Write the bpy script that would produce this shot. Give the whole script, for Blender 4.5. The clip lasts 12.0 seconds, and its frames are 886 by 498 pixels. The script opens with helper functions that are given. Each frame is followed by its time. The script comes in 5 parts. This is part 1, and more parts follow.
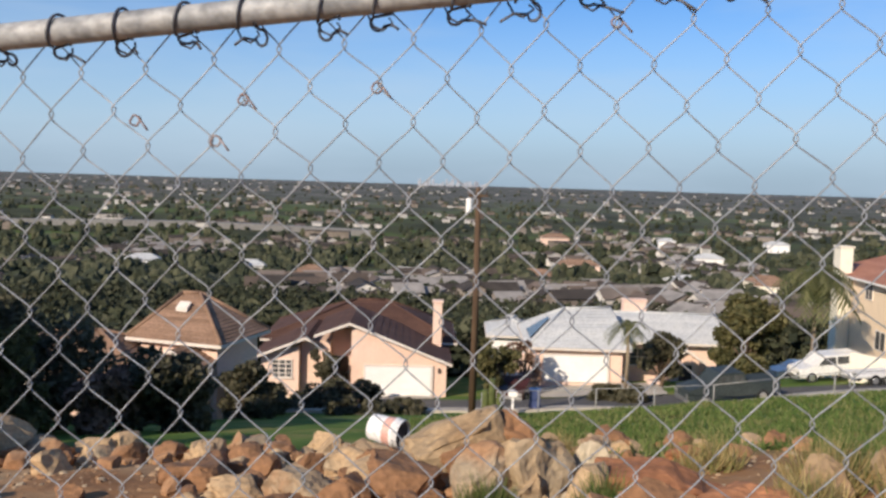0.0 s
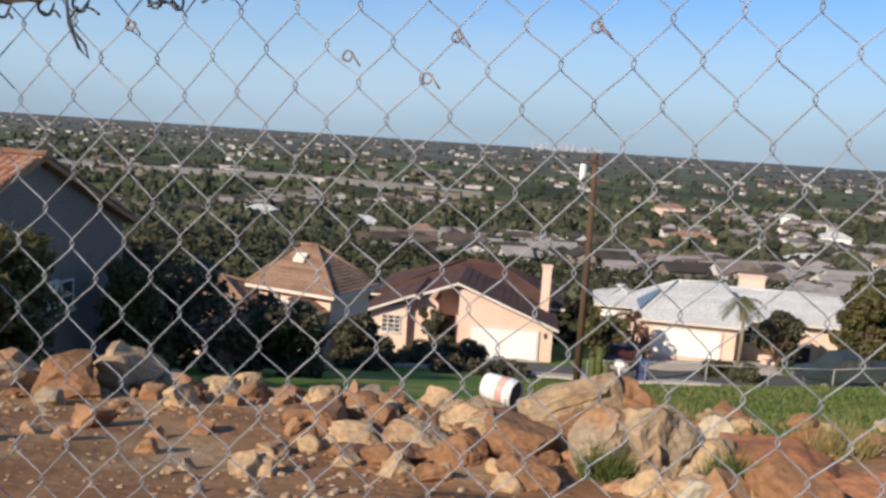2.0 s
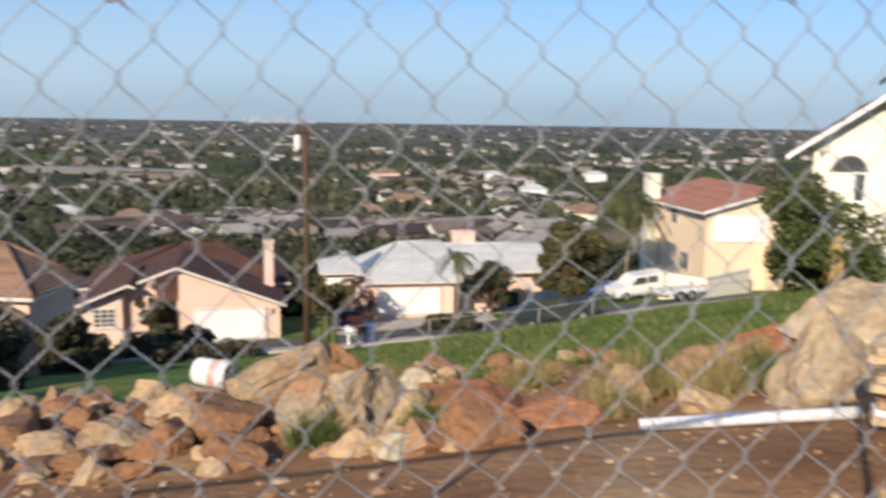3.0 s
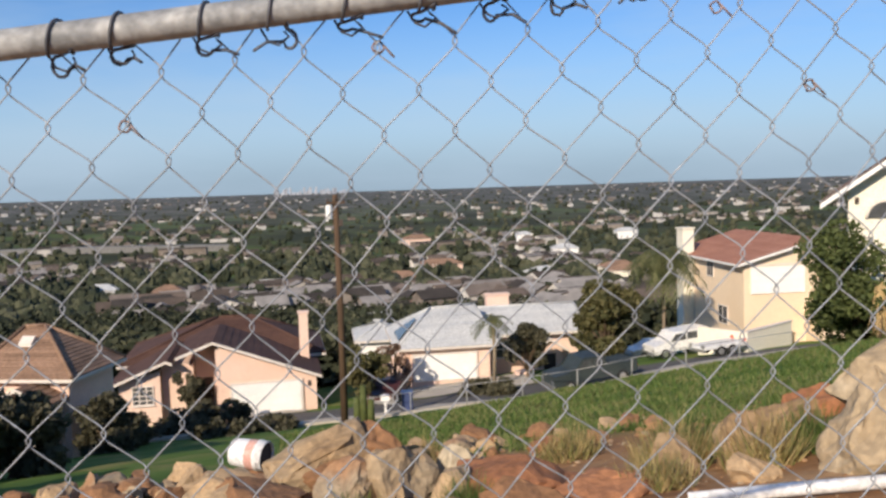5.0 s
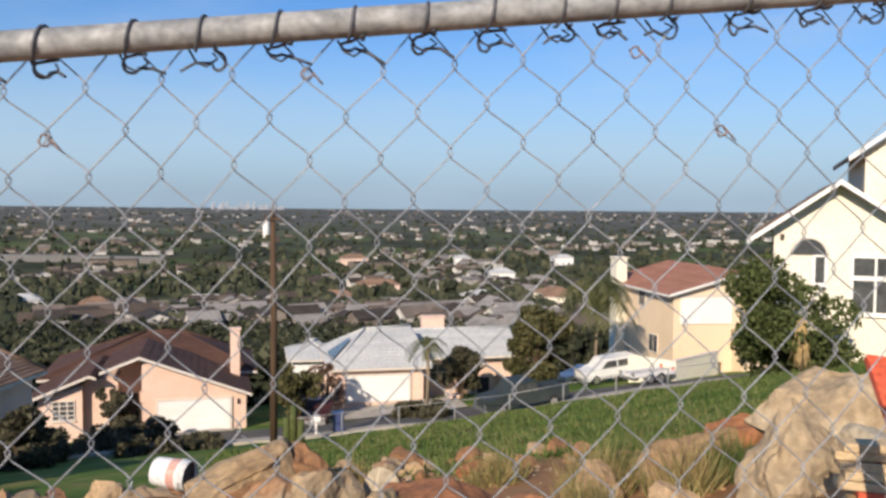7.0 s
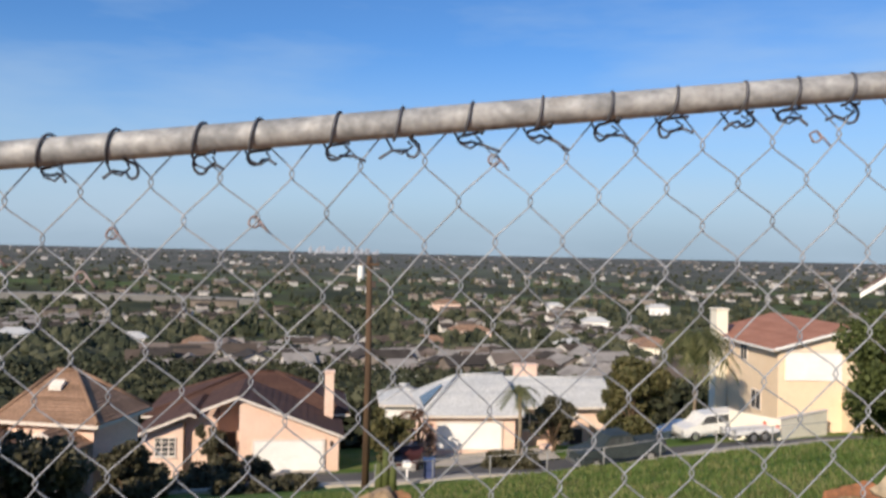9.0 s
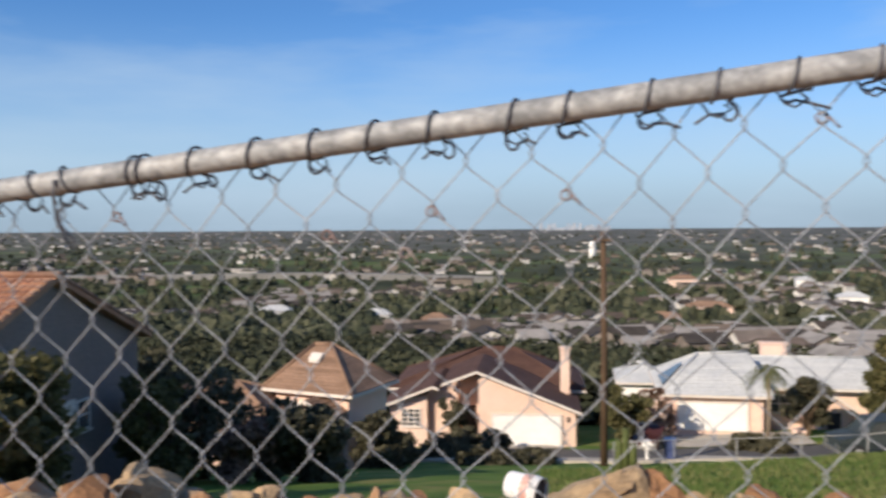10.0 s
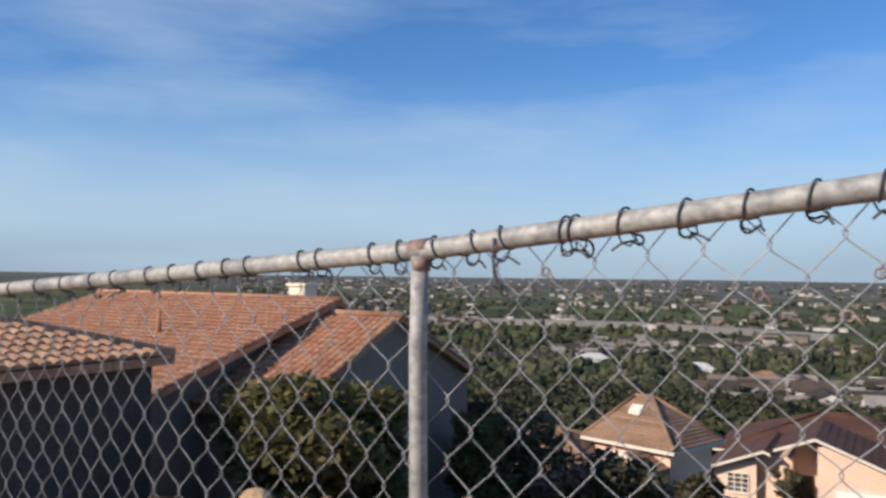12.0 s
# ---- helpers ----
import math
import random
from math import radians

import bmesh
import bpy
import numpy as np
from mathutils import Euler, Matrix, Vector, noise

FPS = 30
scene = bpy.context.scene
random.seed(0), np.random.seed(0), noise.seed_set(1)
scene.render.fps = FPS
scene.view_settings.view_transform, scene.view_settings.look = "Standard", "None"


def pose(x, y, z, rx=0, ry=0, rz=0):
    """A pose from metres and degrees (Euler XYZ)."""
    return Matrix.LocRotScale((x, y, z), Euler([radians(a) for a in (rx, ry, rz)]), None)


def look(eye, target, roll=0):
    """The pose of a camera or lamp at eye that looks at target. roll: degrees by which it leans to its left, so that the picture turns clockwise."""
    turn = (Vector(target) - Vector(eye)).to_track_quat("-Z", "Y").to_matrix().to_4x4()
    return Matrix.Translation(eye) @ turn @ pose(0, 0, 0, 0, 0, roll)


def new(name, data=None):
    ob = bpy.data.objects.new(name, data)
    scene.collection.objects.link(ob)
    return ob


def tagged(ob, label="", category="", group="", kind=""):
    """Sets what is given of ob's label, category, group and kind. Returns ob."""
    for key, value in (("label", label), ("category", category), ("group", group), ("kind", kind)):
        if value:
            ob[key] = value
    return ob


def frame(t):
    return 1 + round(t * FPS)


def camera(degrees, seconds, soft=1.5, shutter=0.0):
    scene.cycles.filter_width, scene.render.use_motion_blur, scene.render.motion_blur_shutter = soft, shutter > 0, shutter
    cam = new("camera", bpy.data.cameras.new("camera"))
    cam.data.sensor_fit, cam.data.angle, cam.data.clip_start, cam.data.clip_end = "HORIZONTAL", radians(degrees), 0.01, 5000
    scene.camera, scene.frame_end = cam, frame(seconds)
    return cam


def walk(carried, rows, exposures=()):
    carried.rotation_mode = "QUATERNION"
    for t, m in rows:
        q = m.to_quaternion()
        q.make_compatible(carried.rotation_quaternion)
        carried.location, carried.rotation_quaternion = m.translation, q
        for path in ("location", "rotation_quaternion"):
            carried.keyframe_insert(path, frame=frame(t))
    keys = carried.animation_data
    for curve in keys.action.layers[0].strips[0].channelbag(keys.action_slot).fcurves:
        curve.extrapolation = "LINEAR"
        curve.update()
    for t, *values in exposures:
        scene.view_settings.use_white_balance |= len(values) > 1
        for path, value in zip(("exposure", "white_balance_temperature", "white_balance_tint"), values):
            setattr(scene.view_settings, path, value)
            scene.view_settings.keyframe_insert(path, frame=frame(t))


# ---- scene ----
cam = camera(56.0, 12.0, 2.8, 0.3)
PATH = [
    (0, (0.086, 0.031, 1.586), (-0.800, 9.959, 0.779), 1.72),
    (0.5, (0.099, 0.028, 1.585), (-0.697, 9.974, 0.914), 1.57),
    (1, (0.029, 0.038, 1.587), (-1.743, 9.856, 0.905), 2.01),
    (1.5, (-0.007, 0.032, 1.579), (-2.356, 9.688, 0.462), 2.99),
    (2, (-0.033, 0.030, 1.556), (-2.181, 9.708, 0.240), 3.84),
    (2.5, (0.081, 0.032, 1.562), (-0.644, 9.923, 0.278), 2.65),
    (2.8, (0.133, 0.046, 1.558), (0.474, 9.945, 0.180), 1.58),
    (3, (0.175, 0.045, 1.565), (1.301, 9.865, 0.045), 0.92),
    (3.2, (0.215, 0.055, 1.561), (2.050, 9.746, -0.086), 0.40),
    (4.8, (0.200, 0.081, 1.620), (1.211, 9.990, 0.741), -1.94),
    (5, (0.188, 0.086, 1.621), (0.938, 10.028, 0.861), -1.81),
    (5.5, (0.223, 0.060, 1.625), (1.599, 9.931, 0.807), -0.77),
    (6, (0.241, 0.070, 1.611), (2.387, 9.794, 0.705), 0.71),
    (6.5, (0.230, 0.063, 1.609), (2.204, 9.831, 0.774), 0.73),
    (7, (0.206, 0.070, 1.629), (1.699, 9.945, 1.118), 0.51),
    (7.2, (0.171, 0.021, 1.618), (1.584, 9.916, 1.289), 0.82),
    (8.8, (0.099, 0.032, 1.668), (0.453, 10.019, 2.016), 1.14),
    (9, (0.096, 0.046, 1.668), (0.482, 10.039, 1.695), 1.27),
    (9.5, (0.060, 0.050, 1.670), (-0.501, 10.028, 1.325), 0.98),
    (10, (-0.001, 0.038, 1.661), (-2.344, 9.756, 1.390), -0.39),
    (10.5, (-0.076, 0.006, 1.663), (-4.048, 9.182, 1.516), -0.33),
    (11, (-0.117, -0.030, 1.682), (-4.851, 8.778, 1.744), 0.34),
    (11.5, (-0.112, -0.048, 1.676), (-5.186, 8.567, 1.897), 1.01),
    (12, (-0.114, -0.057, 1.673), (-5.882, 8.107, 1.967), 0.74),
]
walk(cam, [(t, look(eye, target, roll)) for t, eye, target, roll in PATH],
     ((0, 0.03), (1.5, 0.06), (2.5, 0.13), (3.2, 0.12), (4.8, 0.0), (6.5, 0.0), (9, 0.0), (10, 0.08), (10.7, 0.17), (11.4, 0.13), (12, 0.06)))

# ---- world and sun ----
SUN_WAY = Vector((2.2, 3.6, -2.15)).normalized()      # the way the sunlight travels
world = bpy.data.worlds.new("sky")
scene.world = world
world.use_nodes = True
wn, wl = world.node_tree.nodes, world.node_tree.links
wn.clear()
w_out = wn.new("ShaderNodeOutputWorld")
w_bg = wn.new("ShaderNodeBackground")
w_sky = wn.new("ShaderNodeTexSky")
w_sky.sky_type = "NISHITA"
w_sky.sun_disc = False
w_sky.sun_elevation = math.asin(-SUN_WAY.z)
w_sky.sun_rotation = math.atan2(-SUN_WAY.x, -SUN_WAY.y)
w_sky.air_density, w_sky.dust_density, w_sky.ozone_density = 1.0, 0.0, 6.0
w_tc = wn.new("ShaderNodeTexCoord")
w_map = wn.new("ShaderNodeMapping")
w_map.inputs["Scale"].default_value = (1.2, 1.2, 6.0)
w_noise = wn.new("ShaderNodeTexNoise")
w_noise.inputs["Scale"].default_value = 2.3
w_noise.inputs["Detail"].default_value = 7.0
w_noise.inputs["Roughness"].default_value = 0.55
w_ramp = wn.new("ShaderNodeValToRGB")
w_ramp.color_ramp.elements[0].position, w_ramp.color_ramp.elements[0].color = 0.43, (0, 0, 0, 1)
w_ramp.color_ramp.elements[1].position, w_ramp.color_ramp.elements[1].color = 0.80, (0.5, 0.5, 0.5, 1)
w_mix = wn.new("ShaderNodeMixRGB")
w_mix.inputs["Color2"].default_value = (4.8, 6.1, 7.5, 1)
w_bg.inputs["Strength"].default_value = 0.105
wl.new(w_tc.outputs["Generated"], w_map.inputs["Vector"])
wl.new(w_map.outputs["Vector"], w_noise.inputs["Vector"])
wl.new(w_noise.outputs["Fac"], w_ramp.inputs["Fac"])
wl.new(w_ramp.outputs["Color"], w_mix.inputs["Fac"])
w_tint = wn.new("ShaderNodeMixRGB")
w_tint.blend_type = "MULTIPLY"
w_tint.inputs["Fac"].default_value = 1.0
w_tint.inputs["Color2"].default_value = (0.76, 1.02, 1.25, 1)
wl.new(w_sky.outputs["Color"], w_tint.inputs["Color1"])
w_sep = wn.new("ShaderNodeSeparateXYZ")
wl.new(w_tc.outputs["Generated"], w_sep.inputs[0])
w_low = wn.new("ShaderNodeMapRange")
w_low.interpolation_type = "SMOOTHSTEP"
for k_, v_ in (("From Min", 0.0), ("From Max", 0.25), ("To Min", 0.95), ("To Max", 0.0)):
    w_low.inputs[k_].default_value = v_
wl.new(w_sep.outputs["Z"], w_low.inputs["Value"])
w_haze = wn.new("ShaderNodeMixRGB")
w_band = wn.new("ShaderNodeMapRange")
w_band.interpolation_type = "SMOOTHSTEP"
for k_, v_ in (("From Min", -0.01), ("From Max", 0.075), ("To Min", 0.0), ("To Max", 1.0)):
    w_band.inputs[k_].default_value = v_
wl.new(w_sep.outputs["Z"], w_band.inputs["Value"])
w_pale = wn.new("ShaderNodeMixRGB")
w_pale.inputs["Color1"].default_value = (3.1, 4.1, 5.2, 1)
w_pale.inputs["Color2"].default_value = (4.3, 5.6, 6.9, 1)
wl.new(w_band.outputs["Result"], w_pale.inputs["Fac"])
wl.new(w_pale.outputs["Color"], w_haze.inputs["Color2"])
wl.new(w_low.outputs["Result"], w_haze.inputs["Fac"])
wl.new(w_tint.outputs["Color"], w_haze.inputs["Color1"])
wl.new(w_haze.outputs["Color"], w_mix.inputs["Color1"])
wl.new(w_mix.outputs["Color"], w_bg.inputs["Color"])
wl.new(w_bg.outputs["Background"], w_out.inputs["Surface"])

sun = new("sun", bpy.data.lights.new("sun", "SUN"))
sun.data.energy, sun.data.angle, sun.data.color = 5.6, radians(0.6), (1.0, 0.86, 0.70)
sun.matrix_world = look((-60, -90, 60), Vector((-60, -90, 60)) + SUN_WAY)


# ---- materials ----
def material(name, colors, scale=3.0, fine=40.0, rough=0.85, metal=0.0, bump=0.3, bump_size=0.01, vary=0.25, island=False, spec=0.3, stretch=(1, 1, 1)):
    """A surface whose colours are mixed by noise at two sizes, with relief; each object or island differs a little."""
    m = bpy.data.materials.new(name)
    m.use_nodes = True
    n, l = m.node_tree.nodes, m.node_tree.links
    b = n["Principled BSDF"]
    b.inputs["Roughness"].default_value, b.inputs["Metallic"].default_value = rough, metal
    b.inputs["Specular IOR Level"].default_value = spec
    tc, mp = n.new("ShaderNodeNewGeometry"), n.new("ShaderNodeMapping")
    mp.inputs["Scale"].default_value = stretch
    l.new(tc.outputs["Position"], mp.inputs["Vector"])
    big, small = n.new("ShaderNodeTexNoise"), n.new("ShaderNodeTexNoise")
    for t, s, d in ((big, scale, 4), (small, fine, 6)):
        t.inputs["Scale"].default_value, t.inputs["Detail"].default_value = s, d
        l.new(mp.outputs["Vector"], t.inputs["Vector"])
    ramp = n.new("ShaderNodeValToRGB")
    e = ramp.color_ramp.elements
    while len(e) < len(colors):
        e.new(0.5)
    for i, c in enumerate(colors):
        e[i].position = 0.3 + 0.4 * i / max(1, len(colors) - 1)
        e[i].color = (*c, 1)
    add = n.new("ShaderNodeMath")
    add.operation = "ADD"
    rnd = n.new("ShaderNodeObjectInfo")
    sub = n.new("ShaderNodeMath")
    sub.operation, sub.inputs[1].default_value, sub.inputs[2].default_value = "MULTIPLY_ADD", vary, -vary / 2
    l.new(tc.outputs["Random Per Island"] if island else rnd.outputs["Random"], sub.inputs[0])
    l.new(big.outputs["Fac"], add.inputs[0])
    l.new(sub.outputs[0], add.inputs[1])
    l.new(add.outputs[0], ramp.inputs["Fac"])
    hsv = n.new("ShaderNodeHueSaturation")
    mr = n.new("ShaderNodeMapRange")
    mr.inputs["From Min"].default_value, mr.inputs["From Max"].default_value = 0.3, 0.7
    mr.inputs["To Min"].default_value, mr.inputs["To Max"].default_value = 0.75, 1.25
    l.new(small.outputs["Fac"], mr.inputs["Value"])
    l.new(mr.outputs["Result"], hsv.inputs["Value"])
    l.new(ramp.outputs["Color"], hsv.inputs["Color"])
    l.new(hsv.outputs["Color"], b.inputs["Base Color"])
    bp = n.new("ShaderNodeBump")
    bp.inputs["Strength"].default_value, bp.inputs["Distance"].default_value = bump, bump_size
    l.new(small.outputs["Fac"], bp.inputs["Height"])
    l.new(bp.outputs["Normal"], b.inputs["Normal"])
    return m


GALV = material("galvanised_steel", [(0.22, 0.225, 0.225), (0.36, 0.36, 0.35), (0.29, 0.28, 0.26)], 22, 90, 0.6, 0.1, 0.35, 0.002)
MESHWIRE = material("mesh_wire", [(0.22, 0.235, 0.255), (0.35, 0.365, 0.385)], 14, 90, 0.55, 0.2, 0.2, 0.001)
TIEWIRE = material("tie_wire", [(0.075, 0.08, 0.095), (0.13, 0.13, 0.14)], 20, 90, 0.6, 0.4, 0.2, 0.001)
RUST = material("rusty_knot_wire", [(0.22, 0.14, 0.12), (0.30, 0.24, 0.22)], 20, 90, 0.7, 0.2, 0.2, 0.001)
REDROCK = material("red_earthy_stone", [(0.29, 0.125, 0.058), (0.36, 0.165, 0.08)], 1.6, 22, 0.95, 0, 0.6, 0.02, 0.3)
ROCK = material("boulder_stone", [(0.24, 0.125, 0.062), (0.35, 0.20, 0.105), (0.30, 0.235, 0.155), (0.42, 0.29, 0.165)], 1.6, 22, 0.9, 0, 0.7, 0.02, 1.0)
TANROCK = material("tan_boulder_stone", [(0.26, 0.165, 0.085), (0.36, 0.25, 0.14), (0.33, 0.255, 0.165)], 2.0, 18, 0.9, 0, 0.8, 0.02, 0.6)
PALEROCK = material("pale_boulder_stone", [(0.36, 0.27, 0.165), (0.50, 0.41, 0.28), (0.42, 0.36, 0.26)], 2.0, 18, 0.9, 0, 0.7, 0.02, 0.5)
STUCCO_PINK = material("pink_stucco", [(0.76, 0.53, 0.41), (0.82, 0.60, 0.48)], 0.5, 25, 0.9, 0, 0.3, 0.01, 0.1)
STUCCO_CREAM = material("cream_stucco", [(0.79, 0.72, 0.57), (0.84, 0.78, 0.64)], 0.4, 25, 0.9, 0, 0.3, 0.01, 0.1)
STUCCO_YELLOW = material("yellow_stucco", [(0.78, 0.60, 0.41), (0.83, 0.66, 0.47)], 0.4, 25, 0.9, 0, 0.3, 0.01, 0.1)
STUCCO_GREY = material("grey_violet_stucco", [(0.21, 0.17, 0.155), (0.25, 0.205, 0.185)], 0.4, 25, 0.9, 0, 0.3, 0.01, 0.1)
# brown garage stucco, with the wall's shade deepened in its colour
STUCCO_SHADED = material("shade_darkened_stucco", [(0.085, 0.068, 0.060), (0.115, 0.092, 0.080)], 0.4, 25, 0.9, 0, 0.3, 0.01, 0.1)
HIGHWAY = material("weathered_highway_concrete", [(0.17, 0.165, 0.155), (0.24, 0.23, 0.215)], 0.02, 1.0, 0.9, 0, 0.2, 0.02, 0.1)
WHITE = material("white_paint", [(0.80, 0.78, 0.73), (0.86, 0.84, 0.80)], 1.0, 30, 0.6, 0, 0.1, 0.004, 0.1)
TRIM = material("pale_trim_paint", [(0.66, 0.58, 0.50), (0.74, 0.67, 0.60)], 1.0, 30, 0.7, 0, 0.1, 0.004, 0.1)
ROOF_BROWN = material("dark_brown_shingle", [(0.070, 0.036, 0.028), (0.105, 0.055, 0.040)], 0.8, 9, 0.9, 0, 0.6, 0.03, 0.2, True)
ROOF_TAN = material("brown_tile_roof", [(0.21, 0.13, 0.085), (0.31, 0.195, 0.13)], 0.8, 9, 0.9, 0, 0.6, 0.03, 0.5, True)
ROOF_RED = material("red_tile_roof", [(0.34, 0.155, 0.10), (0.42, 0.205, 0.135)], 0.7, 8, 0.85, 0, 0.5, 0.03, 0.3, True)
ROOF_GREY = material("pale_grey_shingle", [(0.46, 0.47, 0.47), (0.56, 0.56, 0.54)], 0.6, 8, 0.85, 0, 0.4, 0.02, 0.3, True)
TILE = material("terracotta_tile", [(0.36, 0.18, 0.105), (0.50, 0.285, 0.175), (0.42, 0.205, 0.12)], 1.0, 14, 0.85, 0, 0.4, 0.01, 0.6)
TILE_JOINED = material("terracotta_tile_joined", [(0.36, 0.18, 0.105), (0.50, 0.285, 0.175), (0.42, 0.205, 0.12)], 1.0, 14, 0.85, 0, 0.4, 0.01, 0.6, True)
PALETILE = material("weathered_tile", [(0.36, 0.21, 0.13), (0.50, 0.32, 0.20), (0.42, 0.23, 0.14)], 1.0, 14, 0.85, 0, 0.4, 0.01, 0.6)
GLASS = material("window_glass", [(0.05, 0.055, 0.06), (0.09, 0.09, 0.09)], 0.6, 4, 0.12, 0, 0.02, 0.002, 0.2, False, 0.6)
# for dark fittings and doors, and for shade drawn in porch and bucket
DARK = material("dark_fittings_and_shade", [(0.05, 0.04, 0.04), (0.08, 0.06, 0.05)], 1, 10, 0.9)
ASPHALT = material("asphalt", [(0.09, 0.085, 0.08), (0.13, 0.12, 0.11)], 0.5, 30, 0.9, 0, 0.4, 0.01, 0.1)
CONCRETE = material("concrete", [(0.40, 0.35, 0.28), (0.50, 0.45, 0.37)], 0.6, 20, 0.9, 0, 0.3, 0.01, 0.1)
BARK = material("bark", [(0.10, 0.065, 0.04), (0.17, 0.12, 0.08)], 3, 25, 0.95, 0, 0.8, 0.02, 0.2, False, 0.2, (1, 1, 0.25))
PALMBARK = material("palm_bark", [(0.20, 0.15, 0.10), (0.30, 0.24, 0.17)], 3, 25, 0.95, 0, 0.8, 0.02, 0.2, False, 0.2, (1, 1, 4))
POLEWOOD = material("creosoted_wood", [(0.07, 0.045, 0.03), (0.12, 0.075, 0.045)], 2, 30, 0.9, 0, 0.5, 0.01, 0.1, False, 0.2, (4, 4, 0.3))
LEAF_DARK = material("dark_leaf", [(0.075, 0.072, 0.042), (0.145, 0.13, 0.078)], 1.0, 9, 0.7, 0, 0, 0.01, 0.6, True)
LEAF_GREEN = material("green_leaf", [(0.065, 0.085, 0.026), (0.13, 0.155, 0.05)], 0.8, 6, 0.7, 0, 0, 0.01, 0.6, True)
LEAF_OLIVE = material("olive_leaf", [(0.09, 0.09, 0.035), (0.175, 0.155, 0.065)], 0.8, 6, 0.7, 0, 0, 0.01, 0.6, True)
LEAF_REDDISH = material("reddish_leaf", [(0.12, 0.07, 0.045), (0.42, 0.27, 0.20)], 0.8, 6, 0.7, 0, 0, 0.01, 0.6, True)
FROND = material("palm_frond", [(0.08, 0.095, 0.035), (0.18, 0.18, 0.08)], 0.8, 6, 0.6, 0, 0, 0.01, 0.4, True)
DRYFROND = material("dead_palm_frond", [(0.42, 0.28, 0.12), (0.55, 0.40, 0.20)], 0.8, 6, 0.8, 0, 0, 0.01, 0.4, True)
STRAW = material("dry_grass", [(0.36, 0.26, 0.11), (0.52, 0.40, 0.19), (0.24, 0.24, 0.08)], 3, 12, 0.9, 0, 0, 0.01, 0.8, True)
GRASS = material("grass_blade", [(0.075, 0.125, 0.028), (0.13, 0.185, 0.045), (0.21, 0.21, 0.08)], 0.7, 6, 0.8, 0, 0, 0.01, 0.5, True)


def thin_leaf(m):
    """Lets light shine through the thin leaves."""
    n, l = m.node_tree.nodes, m.node_tree.links
    b = n["Principled BSDF"]
    tr, mx = n.new("ShaderNodeBsdfTranslucent"), n.new("ShaderNodeMixShader")
    mx.inputs[0].default_value = 0.35
    l.new(b.inputs["Base Color"].links[0].from_socket, tr.inputs["Color"])
    l.new(b.outputs["BSDF"], mx.inputs[1])
    l.new(tr.outputs["BSDF"], mx.inputs[2])
    l.new(mx.outputs["Shader"], n["Material Output"].inputs["Surface"])


for leaf_mat in (LEAF_DARK, LEAF_GREEN, LEAF_OLIVE, LEAF_REDDISH, FROND, STRAW, GRASS):
    thin_leaf(leaf_mat)
LUMBER = material("weathered_lumber", [(0.42, 0.29, 0.15), (0.58, 0.43, 0.25)], 3, 30, 0.85, 0, 0.4, 0.004, 0.5, False, 0.2, (1, 6, 6))
ORANGE = material("orange_paint", [(0.62, 0.10, 0.045), (0.72, 0.15, 0.07)], 5, 40, 0.6, 0, 0.2, 0.002, 0.1)
PLASTIC = material("white_plastic", [(0.74, 0.72, 0.68), (0.82, 0.80, 0.77)], 3, 30, 0.45, 0, 0.1, 0.002, 0.1)
GREENSHEET = material("green_plastic", [(0.16, 0.30, 0.15), (0.30, 0.44, 0.26)], 8, 40, 0.3, 0, 0.2, 0.003, 0.1, False, 0.5)
PINKBAND = material("faded_red_band", [(0.60, 0.32, 0.26), (0.68, 0.42, 0.34)], 3, 30, 0.5, 0, 0.1, 0.002, 0.1)
CARWHITE = material("white_car_paint", [(0.72, 0.71, 0.68), (0.78, 0.77, 0.74)], 1, 10, 0.3, 0, 0, 0.002, 0.1, False, 0.5)
CARDARK = material("dark_green_car_paint", [(0.03, 0.04, 0.042), (0.045, 0.055, 0.055)], 1, 10, 0.55, 0, 0, 0.002, 0.1, False, 0.25)
CARBLUE = material("blue_car_paint", [(0.05, 0.07, 0.16), (0.07, 0.09, 0.20)], 1, 10, 0.3, 0, 0, 0.002, 0.1, False, 0.5)
CARPALE = material("pale_blue_plastic", [(0.20, 0.42, 0.52), (0.26, 0.48, 0.58)], 2, 20, 0.5, 0, 0.1, 0.002, 0.1)
CARRED = material("dark_red_car_paint", [(0.05, 0.018, 0.016), (0.07, 0.024, 0.022)], 1, 10, 0.35, 0, 0, 0.002, 0.1, False, 0.5)
RUBBER = material("tyre_rubber", [(0.02, 0.02, 0.02), (0.035, 0.035, 0.035)], 4, 30, 0.8)
CHROME = material("bright_metal", [(0.55, 0.55, 0.54), (0.65, 0.65, 0.63)], 4, 30, 0.3, 0.8)
CITYWALL = material("far_house_wall", [(0.20, 0.165, 0.135), (0.34, 0.29, 0.24), (0.58, 0.55, 0.50)], 0.004, 0.3, 0.9, 0, 0, 0.01, 1.0, True)
CITYROOF = material("far_house_roof", [(0.050, 0.042, 0.036), (0.095, 0.072, 0.056), (0.15, 0.115, 0.092), (0.26, 0.24, 0.22)], 0.004, 0.3, 0.9, 0, 0, 0.01, 1.0, True)
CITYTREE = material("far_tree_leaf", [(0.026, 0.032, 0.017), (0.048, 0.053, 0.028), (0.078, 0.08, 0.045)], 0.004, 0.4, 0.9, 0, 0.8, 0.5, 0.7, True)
# skyline towers: the haze of distance is mixed into this pale blue-grey
SKYLINE = material("hazed_tower_wall", [(0.34, 0.36, 0.40), (0.50, 0.52, 0.55)], 0.004, 0.1, 0.9, 0, 0, 0.01, 0.6, True)


